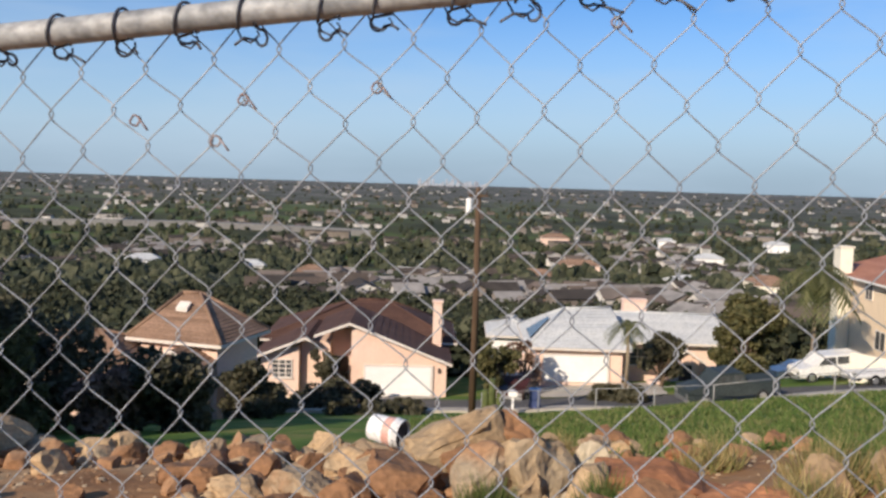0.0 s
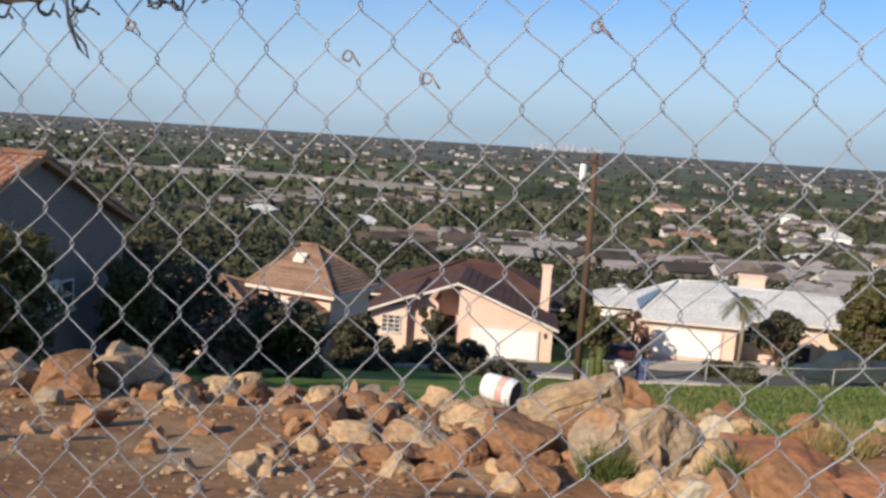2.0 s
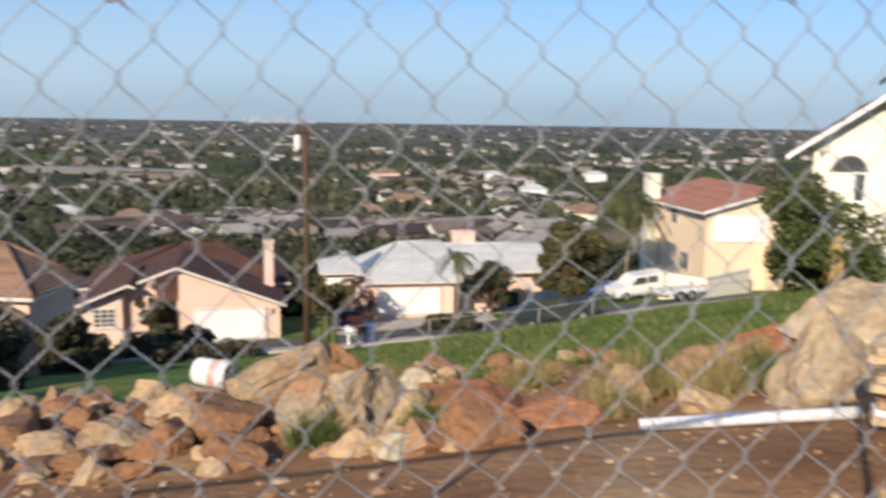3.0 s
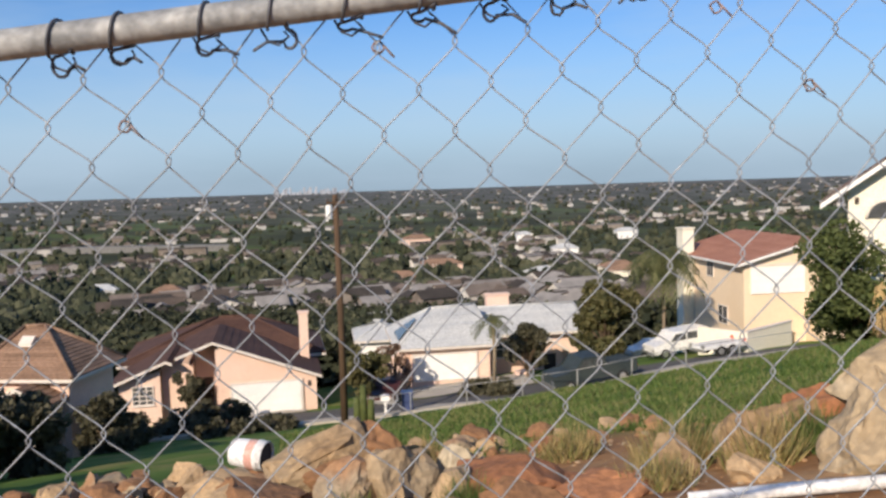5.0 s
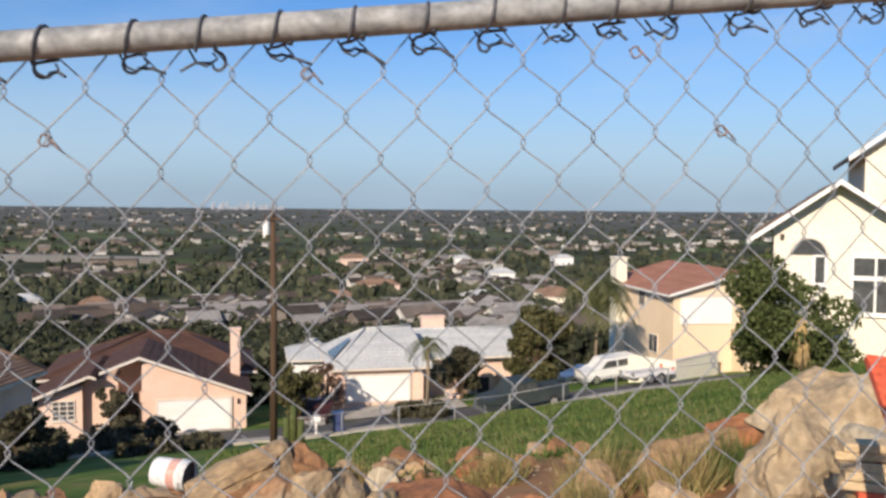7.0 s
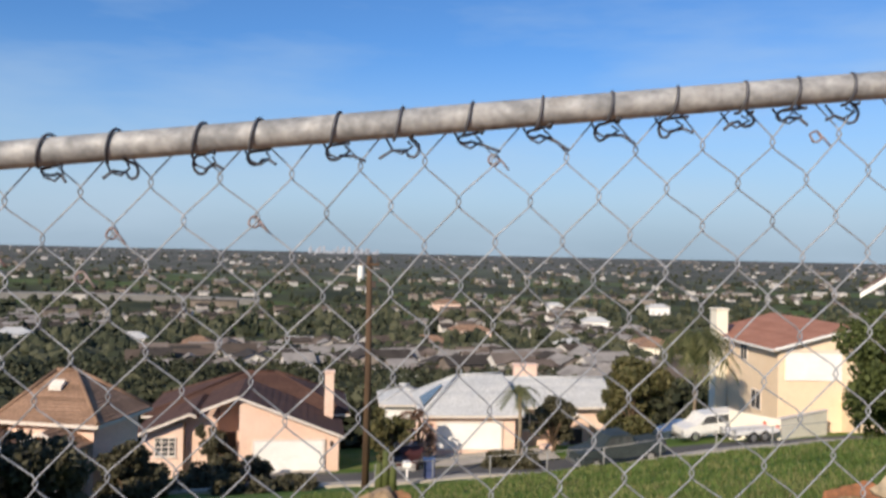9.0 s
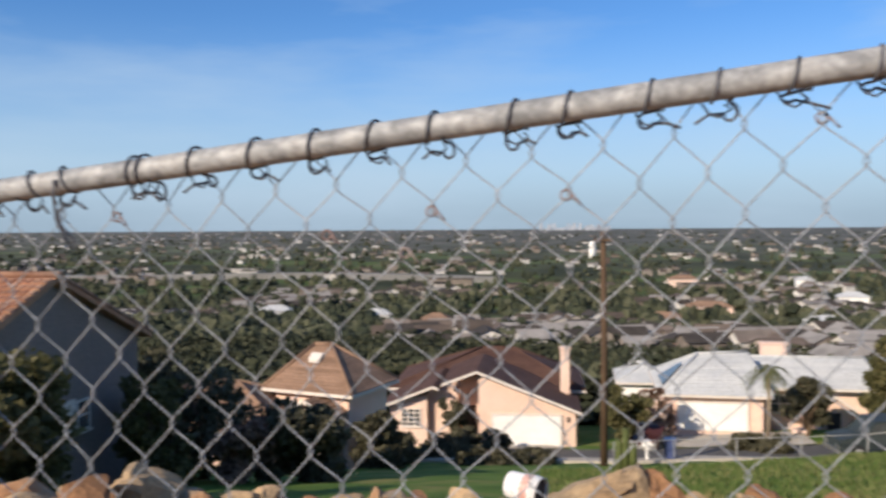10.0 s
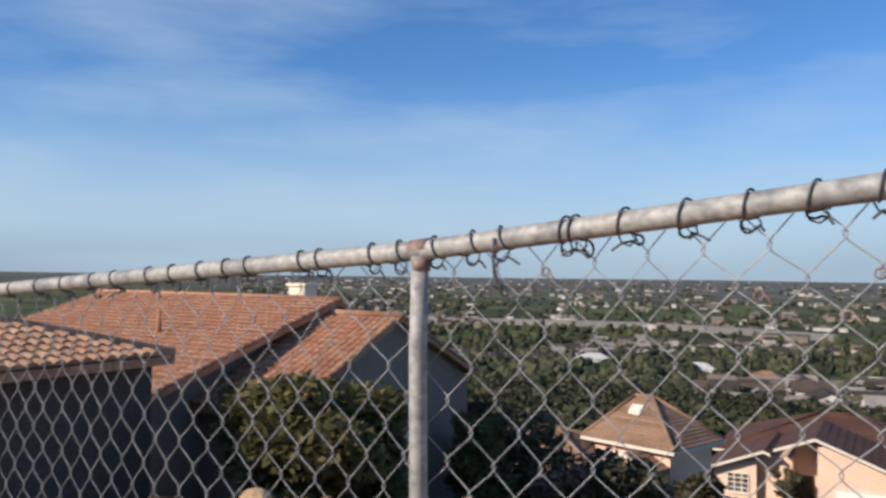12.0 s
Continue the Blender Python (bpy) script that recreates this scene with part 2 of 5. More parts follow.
# ---- the lie of the land ----
BASE = ((-400, 9.0), (-60, 3.0), (0, 0.0), (3, 0.0), (8, -1.05), (14, -2.75), (44, -10.75), (50, -11.7), (60, -13.0), (80, -17), (100, -20), (150, -25.5),
        (250, -34), (400, -41), (700, -46), (1200, -43), (2000, -37), (3500, -29), (4900, -19), (9000, 0))
BY, BZ = np.array([b[0] for b in BASE], float), np.array([b[1] for b in BASE], float)


def land(x, y):
    """Height of the ground (numpy arrays or numbers)."""
    x, y = np.asarray(x, float), np.asarray(y, float)
    d = np.where(y > 60, np.sqrt(y * y + 0.6 * x * x), y)
    z = np.interp(d, BY, BZ)
    right = np.interp(y, (0, 8, 20, 46, 70, 150), (0.09, 0.10, 0.14, 0.125, 0.07, 0))
    left = np.interp(y, (0, 8, 20, 46, 70, 150), (0.09, 0.09, 0.08, 0.055, 0.05, 0))
    xe = 30 * np.tanh(x / 30)
    z = z + np.where(x > 0, right, left) * xe
    mound = 0.22 * np.exp(-((x - 3.7) / 1.0) ** 2 - ((y - 4.9) / 1.1) ** 2)
    heap = 0.20 * np.exp(-((x + 0.1) / 0.9) ** 2 - ((y - 6.3) / 1.0) ** 2)
    dip = 0.5 * np.exp(-((x - 9.5) / 5) ** 2 - ((y - 46.5) / 5) ** 2)
    rough = 0.05 * np.sin(1.7 * x + 0.6 * y) * np.sin(1.3 * y - 0.5 * x) * np.clip((y - 2) / 3, 0, 1)
    hills = np.clip((d - 150) / 500, 0, 1) * np.clip((4200 - d) / 2500, 0.1, 1) * 3.0 * (np.sin(x / 170.0 + 0.7) * np.sin(y / 210.0) + 0.6 * np.sin(x / 73.0 - y / 95.0))
    return z + mound + heap - dip + rough + hills


def grid_lines(lo, hi, fine_lo, fine_hi, step, grow):
    a = list(np.arange(fine_lo, fine_hi, step))
    s, v = step, fine_hi
    while v < hi:
        a.append(v)
        s *= grow
        v += s
    a.append(hi)
    s, v = step, fine_lo
    left = []
    while v > lo:
        s *= grow
        v -= s
        left.append(max(v, lo))
    return np.array(left[::-1] + a)


def mesh_object(name, verts, faces, mat, parent=None, smooth=False):
    me = bpy.data.meshes.new(name)
    me.from_pydata([tuple(v) for v in verts], [], [tuple(f) for f in faces])
    me.materials.append(mat)
    if smooth:
        me.polygons.foreach_set("use_smooth", [True] * len(me.polygons))
    me.update()
    ob = new(name, me)
    ob.parent = parent
    return ob


def ground_material():
    m = bpy.data.materials.new("earth_and_grass")
    m.use_nodes = True
    n, l = m.node_tree.nodes, m.node_tree.links
    b = n["Principled BSDF"]
    b.inputs["Roughness"].default_value = 0.95
    b.inputs["Specular IOR Level"].default_value = 0.15
    geo = n.new("ShaderNodeNewGeometry")
    sep = n.new("ShaderNodeSeparateXYZ")
    l.new(geo.outputs["Position"], sep.inputs[0])

    def noise_tex(scale, detail=5):
        t = n.new("ShaderNodeTexNoise")
        t.inputs["Scale"].default_value, t.inputs["Detail"].default_value = scale, detail
        l.new(geo.outputs["Position"], t.inputs["Vector"])
        return t.outputs["Fac"]

    def ramp(src, stops):
        r = n.new("ShaderNodeValToRGB")
        e = r.color_ramp.elements
        while len(e) < len(stops):
            e.new(0.5)
        for i, (p, c) in enumerate(stops):
            e[i].position, e[i].color = p, (*c, 1)
        l.new(src, r.inputs["Fac"])
        return r.outputs["Color"]

    def mix(fac, a, c):
        x = n.new("ShaderNodeMixRGB")
        l.new(fac, x.inputs["Fac"])
        l.new(a, x.inputs["Color1"])
        l.new(c, x.inputs["Color2"])
        return x.outputs["Color"]

    def math_node(op, a, v=None, c=None):
        x = n.new("ShaderNodeMath")
        x.operation = op
        l.new(a, x.inputs[0])
        if v is not None:
            if isinstance(v, (int, float)):
                x.inputs[1].default_value = v
            else:
                l.new(v, x.inputs[1])
        if c is not None:
            x.inputs[2].default_value = c
        return x.outputs[0]

    def step_range(src, a, c):
        r = n.new("ShaderNodeMapRange")
        r.interpolation_type = "SMOOTHSTEP"
        r.inputs["From Min"].default_value, r.inputs["From Max"].default_value = a, c
        l.new(src, r.inputs["Value"])
        return r.outputs["Result"]

    dirt = ramp(noise_tex(1.1, 8), ((0.3, (0.20, 0.098, 0.045)), (0.5, (0.30, 0.165, 0.080)), (0.7, (0.42, 0.285, 0.160))))
    grass = ramp(noise_tex(0.35, 7), ((0.3, (0.06, 0.11, 0.018)), (0.52, (0.10, 0.165, 0.028)), (0.68, (0.20, 0.19, 0.06))))
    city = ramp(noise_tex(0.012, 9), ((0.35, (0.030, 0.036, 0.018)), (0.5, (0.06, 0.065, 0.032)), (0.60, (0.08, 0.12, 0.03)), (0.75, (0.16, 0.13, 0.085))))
    wob = math_node("MULTIPLY_ADD", noise_tex(0.8, 4), 3.0, -1.5)
    edge = math_node("ADD", sep.outputs["Y"], wob)
    xs = math_node("MULTIPLY_ADD", sep.outputs["X"], 0.30, 0.0)
    edge2 = math_node("ADD", edge, xs)
    near_far = mix(step_range(edge2, 7.2, 8.4), dirt, grass)
    # built-up ground far off; distance haze is put into its paler grey
    hazed_urban = ramp(noise_tex(0.02, 9), ((0.35, (0.055, 0.06, 0.045)), (0.5, (0.10, 0.10, 0.085)), (0.65, (0.17, 0.16, 0.145))))
    town_ground = mix(step_range(sep.outputs["Y"], 700, 2200), city, hazed_urban)
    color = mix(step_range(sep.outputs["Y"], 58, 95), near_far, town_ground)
    l.new(color, b.inputs["Base Color"])
    bp = n.new("ShaderNodeBump")
    bp.inputs["Strength"].default_value, bp.inputs["Distance"].default_value = 0.7, 0.04
    l.new(noise_tex(9, 8), bp.inputs["Height"])
    l.new(bp.outputs["Normal"], b.inputs["Normal"])
    return m


gx = grid_lines(-7000, 7000, -9, 9, 0.22, 1.09)
gy = grid_lines(-3000, 4950, 1.0, 14, 0.22, 1.06)
GXX, GYY = np.meshgrid(gx, gy)
GZZ = land(GXX, GYY)
nx, ny = len(gx), len(gy)
idx = np.arange(nx * ny).reshape(ny, nx)
quads = np.stack([idx[:-1, :-1], idx[:-1, 1:], idx[1:, 1:], idx[1:, :-1]], -1).reshape(-1, 4)
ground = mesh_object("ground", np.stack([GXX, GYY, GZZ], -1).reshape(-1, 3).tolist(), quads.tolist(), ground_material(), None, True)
tagged(ground, "bare reddish earth falling to a green slope and a wide valley", "ground", kind="structure")


# ---- building blocks ----
def thing(name, m, label, category, group="", kind=""):
    ob = new(name)
    ob.matrix_world = m
    return tagged(ob, label, category, group, kind)


def part(name, bm, mat, parent, label=""):
    me = bpy.data.meshes.new(name)
    bm.to_mesh(me)
    bm.free()
    me.materials.append(mat)
    ob = new(name, me)
    ob.parent = parent
    return tagged(ob, label) if label else ob


def box(bm, x0, x1, y0, y1, z0, z1, bevel=0.0):
    v = [bm.verts.new(p) for p in ((x0, y0, z0), (x1, y0, z0), (x1, y1, z0), (x0, y1, z0), (x0, y0, z1), (x1, y0, z1), (x1, y1, z1), (x0, y1, z1))]
    fs = [bm.faces.new([v[i] for i in f]) for f in ((3, 2, 1, 0), (4, 5, 6, 7), (0, 1, 5, 4), (1, 2, 6, 5), (2, 3, 7, 6), (3, 0, 4, 7))]
    if bevel:
        bmesh.ops.bevel(bm, geom=list({e for f in fs for e in f.edges}), offset=bevel, segments=2, affect="EDGES", profile=0.5)
    return v


def boxed(*a, **k):
    bm = bmesh.new()
    box(bm, *a, **k)
    return bm


def prism(bm, outline, y0, y1):
    """An outline in x and z, drawn through from y0 to y1."""
    a = [bm.verts.new((x, y0, z)) for x, z in outline]
    b = [bm.verts.new((x, y1, z)) for x, z in outline]
    bm.faces.new(a)
    bm.faces.new(b[::-1])
    k = len(outline)
    for i in range(k):
        bm.faces.new((a[i], b[i], b[(i + 1) % k], a[(i + 1) % k]))


def slab(bm, corners, thick):
    """A flat roof plane of four or three corners, with thickness downwards."""
    top = [bm.verts.new(c) for c in corners]
    low = [bm.verts.new((c[0], c[1], c[2] - thick)) for c in corners]
    bm.faces.new(top)
    bm.faces.new(low[::-1])
    k = len(corners)
    for i in range(k):
        bm.faces.new((top[i], low[i], low[(i + 1) % k], top[(i + 1) % k]))


def courses(bm, corners, n, proud=0.035):
    """Roof courses: stepped strips from the eave (first two corners) to the ridge (last two)."""
    a, b, c, d = (Vector(p) for p in corners)
    up = (b - a).cross(d - a).normalized()
    if up.z < 0:
        up = -up
    for i in range(n):
        t0, t1 = i / n, min(1.0, (i + 1.15) / n)
        p = [a.lerp(d, t0) + up * proud, b.lerp(c, t0) + up * proud, b.lerp(c, t1) + up * 0.006, a.lerp(d, t1) + up * 0.006]
        q = [a.lerp(d, t0) + up * 0.004, b.lerp(c, t0) + up * 0.004]
        v = [bm.verts.new(x) for x in p + q]
        bm.faces.new(v[:4])
        bm.faces.new((v[4], v[5], v[1], v[0]))


def tube(bm, pts, r, sides=6, taper=None):
    """A round bar along points."""
    rings = []
    n = len(pts)
    pts = [Vector(p) for p in pts]
    side = None
    for i, p in enumerate(pts):
        d = (pts[min(i + 1, n - 1)] - pts[max(i - 1, 0)]).normalized()
        if side is None:
            side = d.orthogonal().normalized()
        side = (side - d * side.dot(d))
        side = side.normalized() if side.length > 1e-6 else d.orthogonal().normalized()
        other = d.cross(side)
        rr = r if taper is None else r + (taper - r) * i / (n - 1)
        rings.append([bm.verts.new(p + (side * math.cos(a) + other * math.sin(a)) * rr) for a in (2 * math.pi * k / sides for k in range(sides))])
    for u, v in zip(rings, rings[1:]):
        for k in range(sides):
            f = bm.faces.new((u[k], u[(k + 1) % sides], v[(k + 1) % sides], v[k]))
            f.smooth = True
    bm.faces.new(rings[0][::-1])
    bm.faces.new(rings[-1])


def tubed(pts, r, sides=6, taper=None):
    bm = bmesh.new()
    tube(bm, pts, r, sides, taper)
    return bm


# ---- the chain-link fence ----
RAIL_Y, NET_Y = 1.03, 1.052
SLOPE = 0.105
FW, FH = 0.0832, 0.100          # width and height of a diamond


def rail_z(x):
    return 1.809 + SLOPE * x if x > -0.925 else 1.7119 + 0.072 * (x + 0.925)


fence = thing("chain_link_fence", pose(0, RAIL_Y, 0), "weathered galvanised chain-link fence with a round top rail", "fence")
END_L, END_R = -2.86, 2.94
rail_pts = [(x, 0.0, rail_z(x) + 0.002 * math.sin(2.1 * x)) for x in np.linspace(END_L - 0.05, END_R + 0.05, 60)]
part("top_rail", tubed(rail_pts, 0.0166, 20), GALV, fence, "blotchy grey galvanised pipe")
for px_ in (END_L, -0.925, 1.035, END_R):
    g = float(land(px_, RAIL_Y))
    post = part("post", tubed([(px_ + 0.004 * math.sin(7 * z), 0.0, z) for z in np.linspace(g - 0.3, rail_z(px_) - 0.012, 14)], 0.0148, 16), GALV, fence, "galvanised pipe post with rust at its top")
    bm = bmesh.new()
    tube(bm, [(px_ - 0.018, 0, rail_z(px_ - 0.018)), (px_ + 0.018, 0, rail_z(px_ + 0.018))], 0.0169, 16)
    tube(bm, [(px_, 0, rail_z(px_) - 0.035), (px_, 0, rail_z(px_) - 0.014)], 0.0155, 16)
    part("weld", bm, RUST, post, "rusty weld")

# each wire of the net zigzags between two columns of hooks
NX0, NZ0 = -0.093, 1.7005


def net_shift(x, z):
    a = 0.0035 * math.sin(9.1 * x + 5.0 * z + 0.4) + 0.0025 * math.sin(23.0 * x - 17.0 * z)
    b = 0.004 * math.sin(7.3 * x - 3.0 * z + 1.0) + 0.0025 * math.sin(19.0 * x + 13.0 * z + 2.0)
    c = 0.006 * math.sin(3.1 * x + 2.2 * z)
    return a, b, c


k_lo, k_hi = int((END_L - NX0) / (FW / 2)) + 1, int((END_R - NX0) / (FW / 2)) - 1
for k in range(k_lo, k_hi):
    pts = []
    for j in range(-2, 40):
        i = k if (k - j) % 2 == 0 else k + 1
        x = NX0 + i * FW / 2
        z = NZ0 - j * FH / 2 + rail_z(x) - rail_z(NX0)
        if z < land(x, NET_Y) + 0.02:
            break
        a, b, c = net_shift(x, z)
        out = -0.0042 if i == k else 0.0042
        sgn = 1 if i == k else -1
        hook = 0.006
        cy = NET_Y - RAIL_Y + c
        front, back = cy - 0.0026, cy + 0.0026
        if j == -2:
            pts.append((x + a - sgn * 0.002, front if i == k else back, z + b + 0.004))
            continue
        # the legs that rise to the right lie in front
        up_y, low_y = (front, back) if i == k else (back, front)
        pts.append((x + a - sgn * -0.004, up_y, z + b + hook + 0.004))
        pts.append((x + a + out * 0.55, up_y * 0.75 + low_y * 0.25, z + b + hook * 0.4))
        pts.append((x + a + out * 0.55, up_y * 0.25 + low_y * 0.75, z + b - hook * 0.4))
        pts.append((x + a - sgn * -0.004, low_y, z + b - hook - 0.004))
    part("wire", tubed(pts, 0.00102, 5), MESHWIRE, fence)

# dark tie wires wound round the rail
TIES = (0.975, 0.895, 0.816, 0.722, 0.619, 0.552, 0.489, 0.406, 0.330, 0.247, 0.163, 0.081, 0.006, -0.088, -0.152, -0.251, -0.329, -0.407, -0.490, -0.575,
        -0.650, -0.665, -0.768, -0.822, -0.893, -0.967, -1.025, -1.149, -1.192, -1.333, -1.397, -1.473, -1.563, -1.639, -1.767, -1.847, -1.964, -2.074, -2.197,
        -2.33, -2.45, -2.58, -2.71, 1.07, 1.15, 1.24, 1.32, 1.40, 1.49, 1.58)
rt = random.Random(11)
for n_, x in enumerate(TIES):
    lean = (0.022 if x > -0.76 else -0.030) * rt.uniform(0.7, 1.3)
    pts = []
    turn = rt.uniform(-0.3, 0.3)
    R = 0.0188
    for s in range(17):
        u = s / 16
        ang = radians(-100) + turn + u * radians(390)
        px_ = x + lean * (u - 0.35)
        pts.append((px_, -R * math.cos(ang), rail_z(px_) + R * math.sin(ang)))
    bx = x + lean * 0.2
    bz = rail_z(bx) - 0.020
    s = 1 if rt.random() < 0.75 else -1
    drop = rt.uniform(0.004, 0.012)
    for u in np.linspace(0, 1, 9):
        an = radians(80) + u * radians(rt.uniform(250, 280))
        pts.append((bx - s * 0.010 + s * 0.008 * math.cos(an), 0.012 + 0.012 * u, bz - drop * 0.8 + drop * math.sin(an)))
    tl = rt.uniform(0.014, 0.032)
    pts.append((bx + s * tl * 0.5, 0.012, bz - 0.004 - tl * 0.25))
    pts.append((bx + s * tl, 0.006, bz - 0.008 - tl * rt.uniform(0.3, 0.6)))
    part("tie_wire", tubed(pts, 0.0019, 6), TIEWIRE, fence, "dark twisted tie wire")
    pts = [(bx - 0.022, 0.02, bz + 0.004), (bx - 0.014, 0.014, bz - 0.010), (bx - 0.003, 0.018, bz - 0.014), (bx + 0.010, 0.010, bz - 0.006), (bx + 0.004, 0.020, bz + 0.001)]
    part("tie_end", tubed(pts, 0.0015, 5), TIEWIRE, fence)
# one tie hangs down beside the post
hx = -0.775
part("tie_wire", tubed([(hx, -0.019, rail_z(hx)), (hx - 0.002, -0.019, rail_z(hx) - 0.02), (hx - 0.003, -0.012, rail_z(hx) - 0.055), (hx + 0.004, 0.0, rail_z(hx) - 0.085), (hx + 0.014, 0.006, rail_z(hx) - 0.098),
                        (hx + 0.010, 0.004, rail_z(hx) - 0.080), (hx - 0.006, 0.0, rail_z(hx) - 0.062), (hx - 0.010, 0.0, rail_z(hx) - 0.045), (hx - 0.002, 0.004, rail_z(hx) - 0.030)], 0.0022, 6), TIEWIRE, fence, "dark tie wire hanging loose")
# small wire rings knotted into the net
for kx, kz in ((-0.295, 1.632), (-0.26, 1.684), (-0.092, 1.702), (0.194, 1.784), (0.704, 1.730), (0.59, 1.823), (-0.709, 1.681), (-0.40, 1.655)):
    ring = [(kx + 0.0065 * math.cos(a), NET_Y - RAIL_Y + 0.003 * math.sin(3 * a), kz - 0.004 + 0.0065 * math.sin(a)) for a in np.linspace(0.3, 2 * math.pi + 1.1, 16)]
    ring.append((kx + 0.018, NET_Y - RAIL_Y - 0.004, kz - 0.016))
    part("knot", tubed(ring, 0.0014, 5), RUST, fence, "small ring of twisted repair wire")


# ---- houses ----
def ring_frame(bm, u0, u1, w0, w1, t, d0, d1, place):
    """A rectangular frame in one piece; place(u, w, d) gives its points."""
    rings = []
    for d, inset in ((d0, 0), (d0, t), (d1, t), (d1, 0)):
        rings.append([bm.verts.new(place(u, w, d)) for u, w in ((u0 + inset, w0 + inset), (u1 - inset, w0 + inset), (u1 - inset, w1 - inset), (u0 + inset, w1 - inset))])
    for i in range(4):
        p, q = rings[i], rings[(i + 1) % 4]
        for k in range(4):
            bm.faces.new((p[k], p[(k + 1) % 4], q[(k + 1) % 4], q[k]))
    bmesh.ops.recalc_face_normals(bm, faces=bm.faces)


def window(parent, x0, x1, y, z0, z1, bars_x=1, bars_z=1, frame_mat=None, name="window"):
    """A window set in a front wall at depth y: frame, pane, glazing bars and sill."""
    fm = frame_mat or TRIM
    t = 0.07
    bm = bmesh.new()
    ring_frame(bm, x0, x1, z0, z1, t, y - 0.05, y + 0.04, lambda u, w, d: (u, d, w))
    win = part(name, bm, fm, parent)
    for i in range(1, bars_x):
        c = x0 + (x1 - x0) * i / bars_x
        part("glazing_bar", boxed(c - 0.035, c + 0.035, y - 0.04, y + 0.02, z0 + t, z1 - t), fm, win)
    for i in range(1, bars_z):
        c = z0 + (z1 - z0) * i / bars_z
        part("glazing_bar", boxed(x0 + t, x1 - t, y - 0.045, y + 0.015, c - 0.03, c + 0.03), fm, win)
    part("pane", boxed(x0 + t, x1 - t, y - 0.012, y + 0.012, z0 + t, z1 - t), GLASS, win, "dark reflecting glass")
    part("window_sill", boxed(x0 - 0.05, x1 + 0.05, y - 0.10, y - 0.052, z0 - 0.07, z0), fm, win)
    return win


def side_window(parent, x, y0, y1, z0, z1):
    """A window in a side wall at x."""
    bm = bmesh.new()
    ring_frame(bm, y0, y1, z0, z1, 0.07, x - 0.05, x + 0.05, lambda u, w, d: (d, u, w))
    win = part("window", bm, TRIM, parent)
    part("glazing_bar", boxed(x - 0.045, x + 0.045, (y0 + y1) / 2 - 0.03, (y0 + y1) / 2 + 0.03, z0 + 0.07, z1 - 0.07), TRIM, win)
    part("pane", boxed(x - 0.025, x + 0.025, y0 + 0.07, y1 - 0.07, z0 + 0.07, z1 - 0.07), GLASS, win, "dark reflecting glass")
    return win


def garage_door(parent, x0, x1, y, z0, z1):
    n = 4
    door = part("garage_door", boxed(x0, x1, y - 0.035, y + 0.05, z0, z1), WHITE, parent, "white sectional garage door, closed")
    for i in range(n):
        a, b = z0 + (z1 - z0) * i / n, z0 + (z1 - z0) * (i + 1) / n
        part("door_panel", boxed(x0 + 0.01, x1 - 0.01, y - 0.062, y - 0.038, a + 0.014, b - 0.014, bevel=0.01), WHITE, door)
    for u in (x0 - 0.12, x1 + 0.005):
        part("door_jamb", boxed(u, u + 0.115, y - 0.07, y + 0.05, z0, z1 + 0.12), TRIM, door)
    part("door_lintel", boxed(x0 - 0.003, x1 + 0.003, y - 0.07, y + 0.05, z1 + 0.005, z1 + 0.12), TRIM, door)
    return door


def hip_roof(parent, mat, x0, x1, y0, y1, ze, zr, rx0, rx1, ry0=None, ry1=None, n=12, label=""):
    """A hip roof over a rectangle; the ridge goes from (rx0, ry0) to (rx1, ry1)."""
    ym = (y0 + y1) / 2
    ry0, ry1 = ym if ry0 is None else ry0, ym if ry1 is None else ry1
    A, B, C, D = (x0, y0, ze), (x1, y0, ze), (x1, y1, ze), (x0, y1, ze)
    R, S = (rx0, ry0, zr), (rx1, ry1, zr)
    bm = bmesh.new()
    v = [bm.verts.new(p) for p in (A, B, C, D, R, S)]
    lo = [bm.verts.new((p[0], p[1], p[2] - 0.16)) for p in (A, B, C, D)]
    for f in ((v[0], v[1], v[5], v[4]), (v[1], v[2], v[5]), (v[2], v[3], v[4], v[5]), (v[3], v[0], v[4]), (lo[3], lo[2], lo[1], lo[0])):
        bm.faces.new(f)
    for i in range(4):
        bm.faces.new((v[i], lo[i], lo[(i + 1) % 4], v[(i + 1) % 4]))
    roof = part("roof", bm, mat, parent, label)
    bm = bmesh.new()
    courses(bm, (A, B, S, R), n)
    courses(bm, (B, C, S, S), n)
    courses(bm, (C, D, R, S), n)
    courses(bm, (D, A, R, R), n)
    tagged(part("shingle_skin", bm, mat, roof), kind="stuff")
    bm = bmesh.new()
    for p, q in ((A, R), (B, S), (C, S), (D, R), (R, S)):
        tube(bm, [Vector(p) + Vector((0, 0, 0.03)), Vector(q) + Vector((0, 0, 0.05))], 0.09, 6)
    part("ridge_cap", bm, mat, roof)
    bm = bmesh.new()
    box(bm, x0 - 0.03, x1 + 0.03, y0 - 0.05, y0 - 0.004, ze - 0.17, ze - 0.03)
    box(bm, x1 + 0.004, x1 + 0.05, y0, y1, ze - 0.17, ze - 0.03)
    box(bm, x0 - 0.05, x0 - 0.004, y0, y1, ze - 0.17, ze - 0.03)
    part("fascia", bm, TRIM, roof)
    return roof


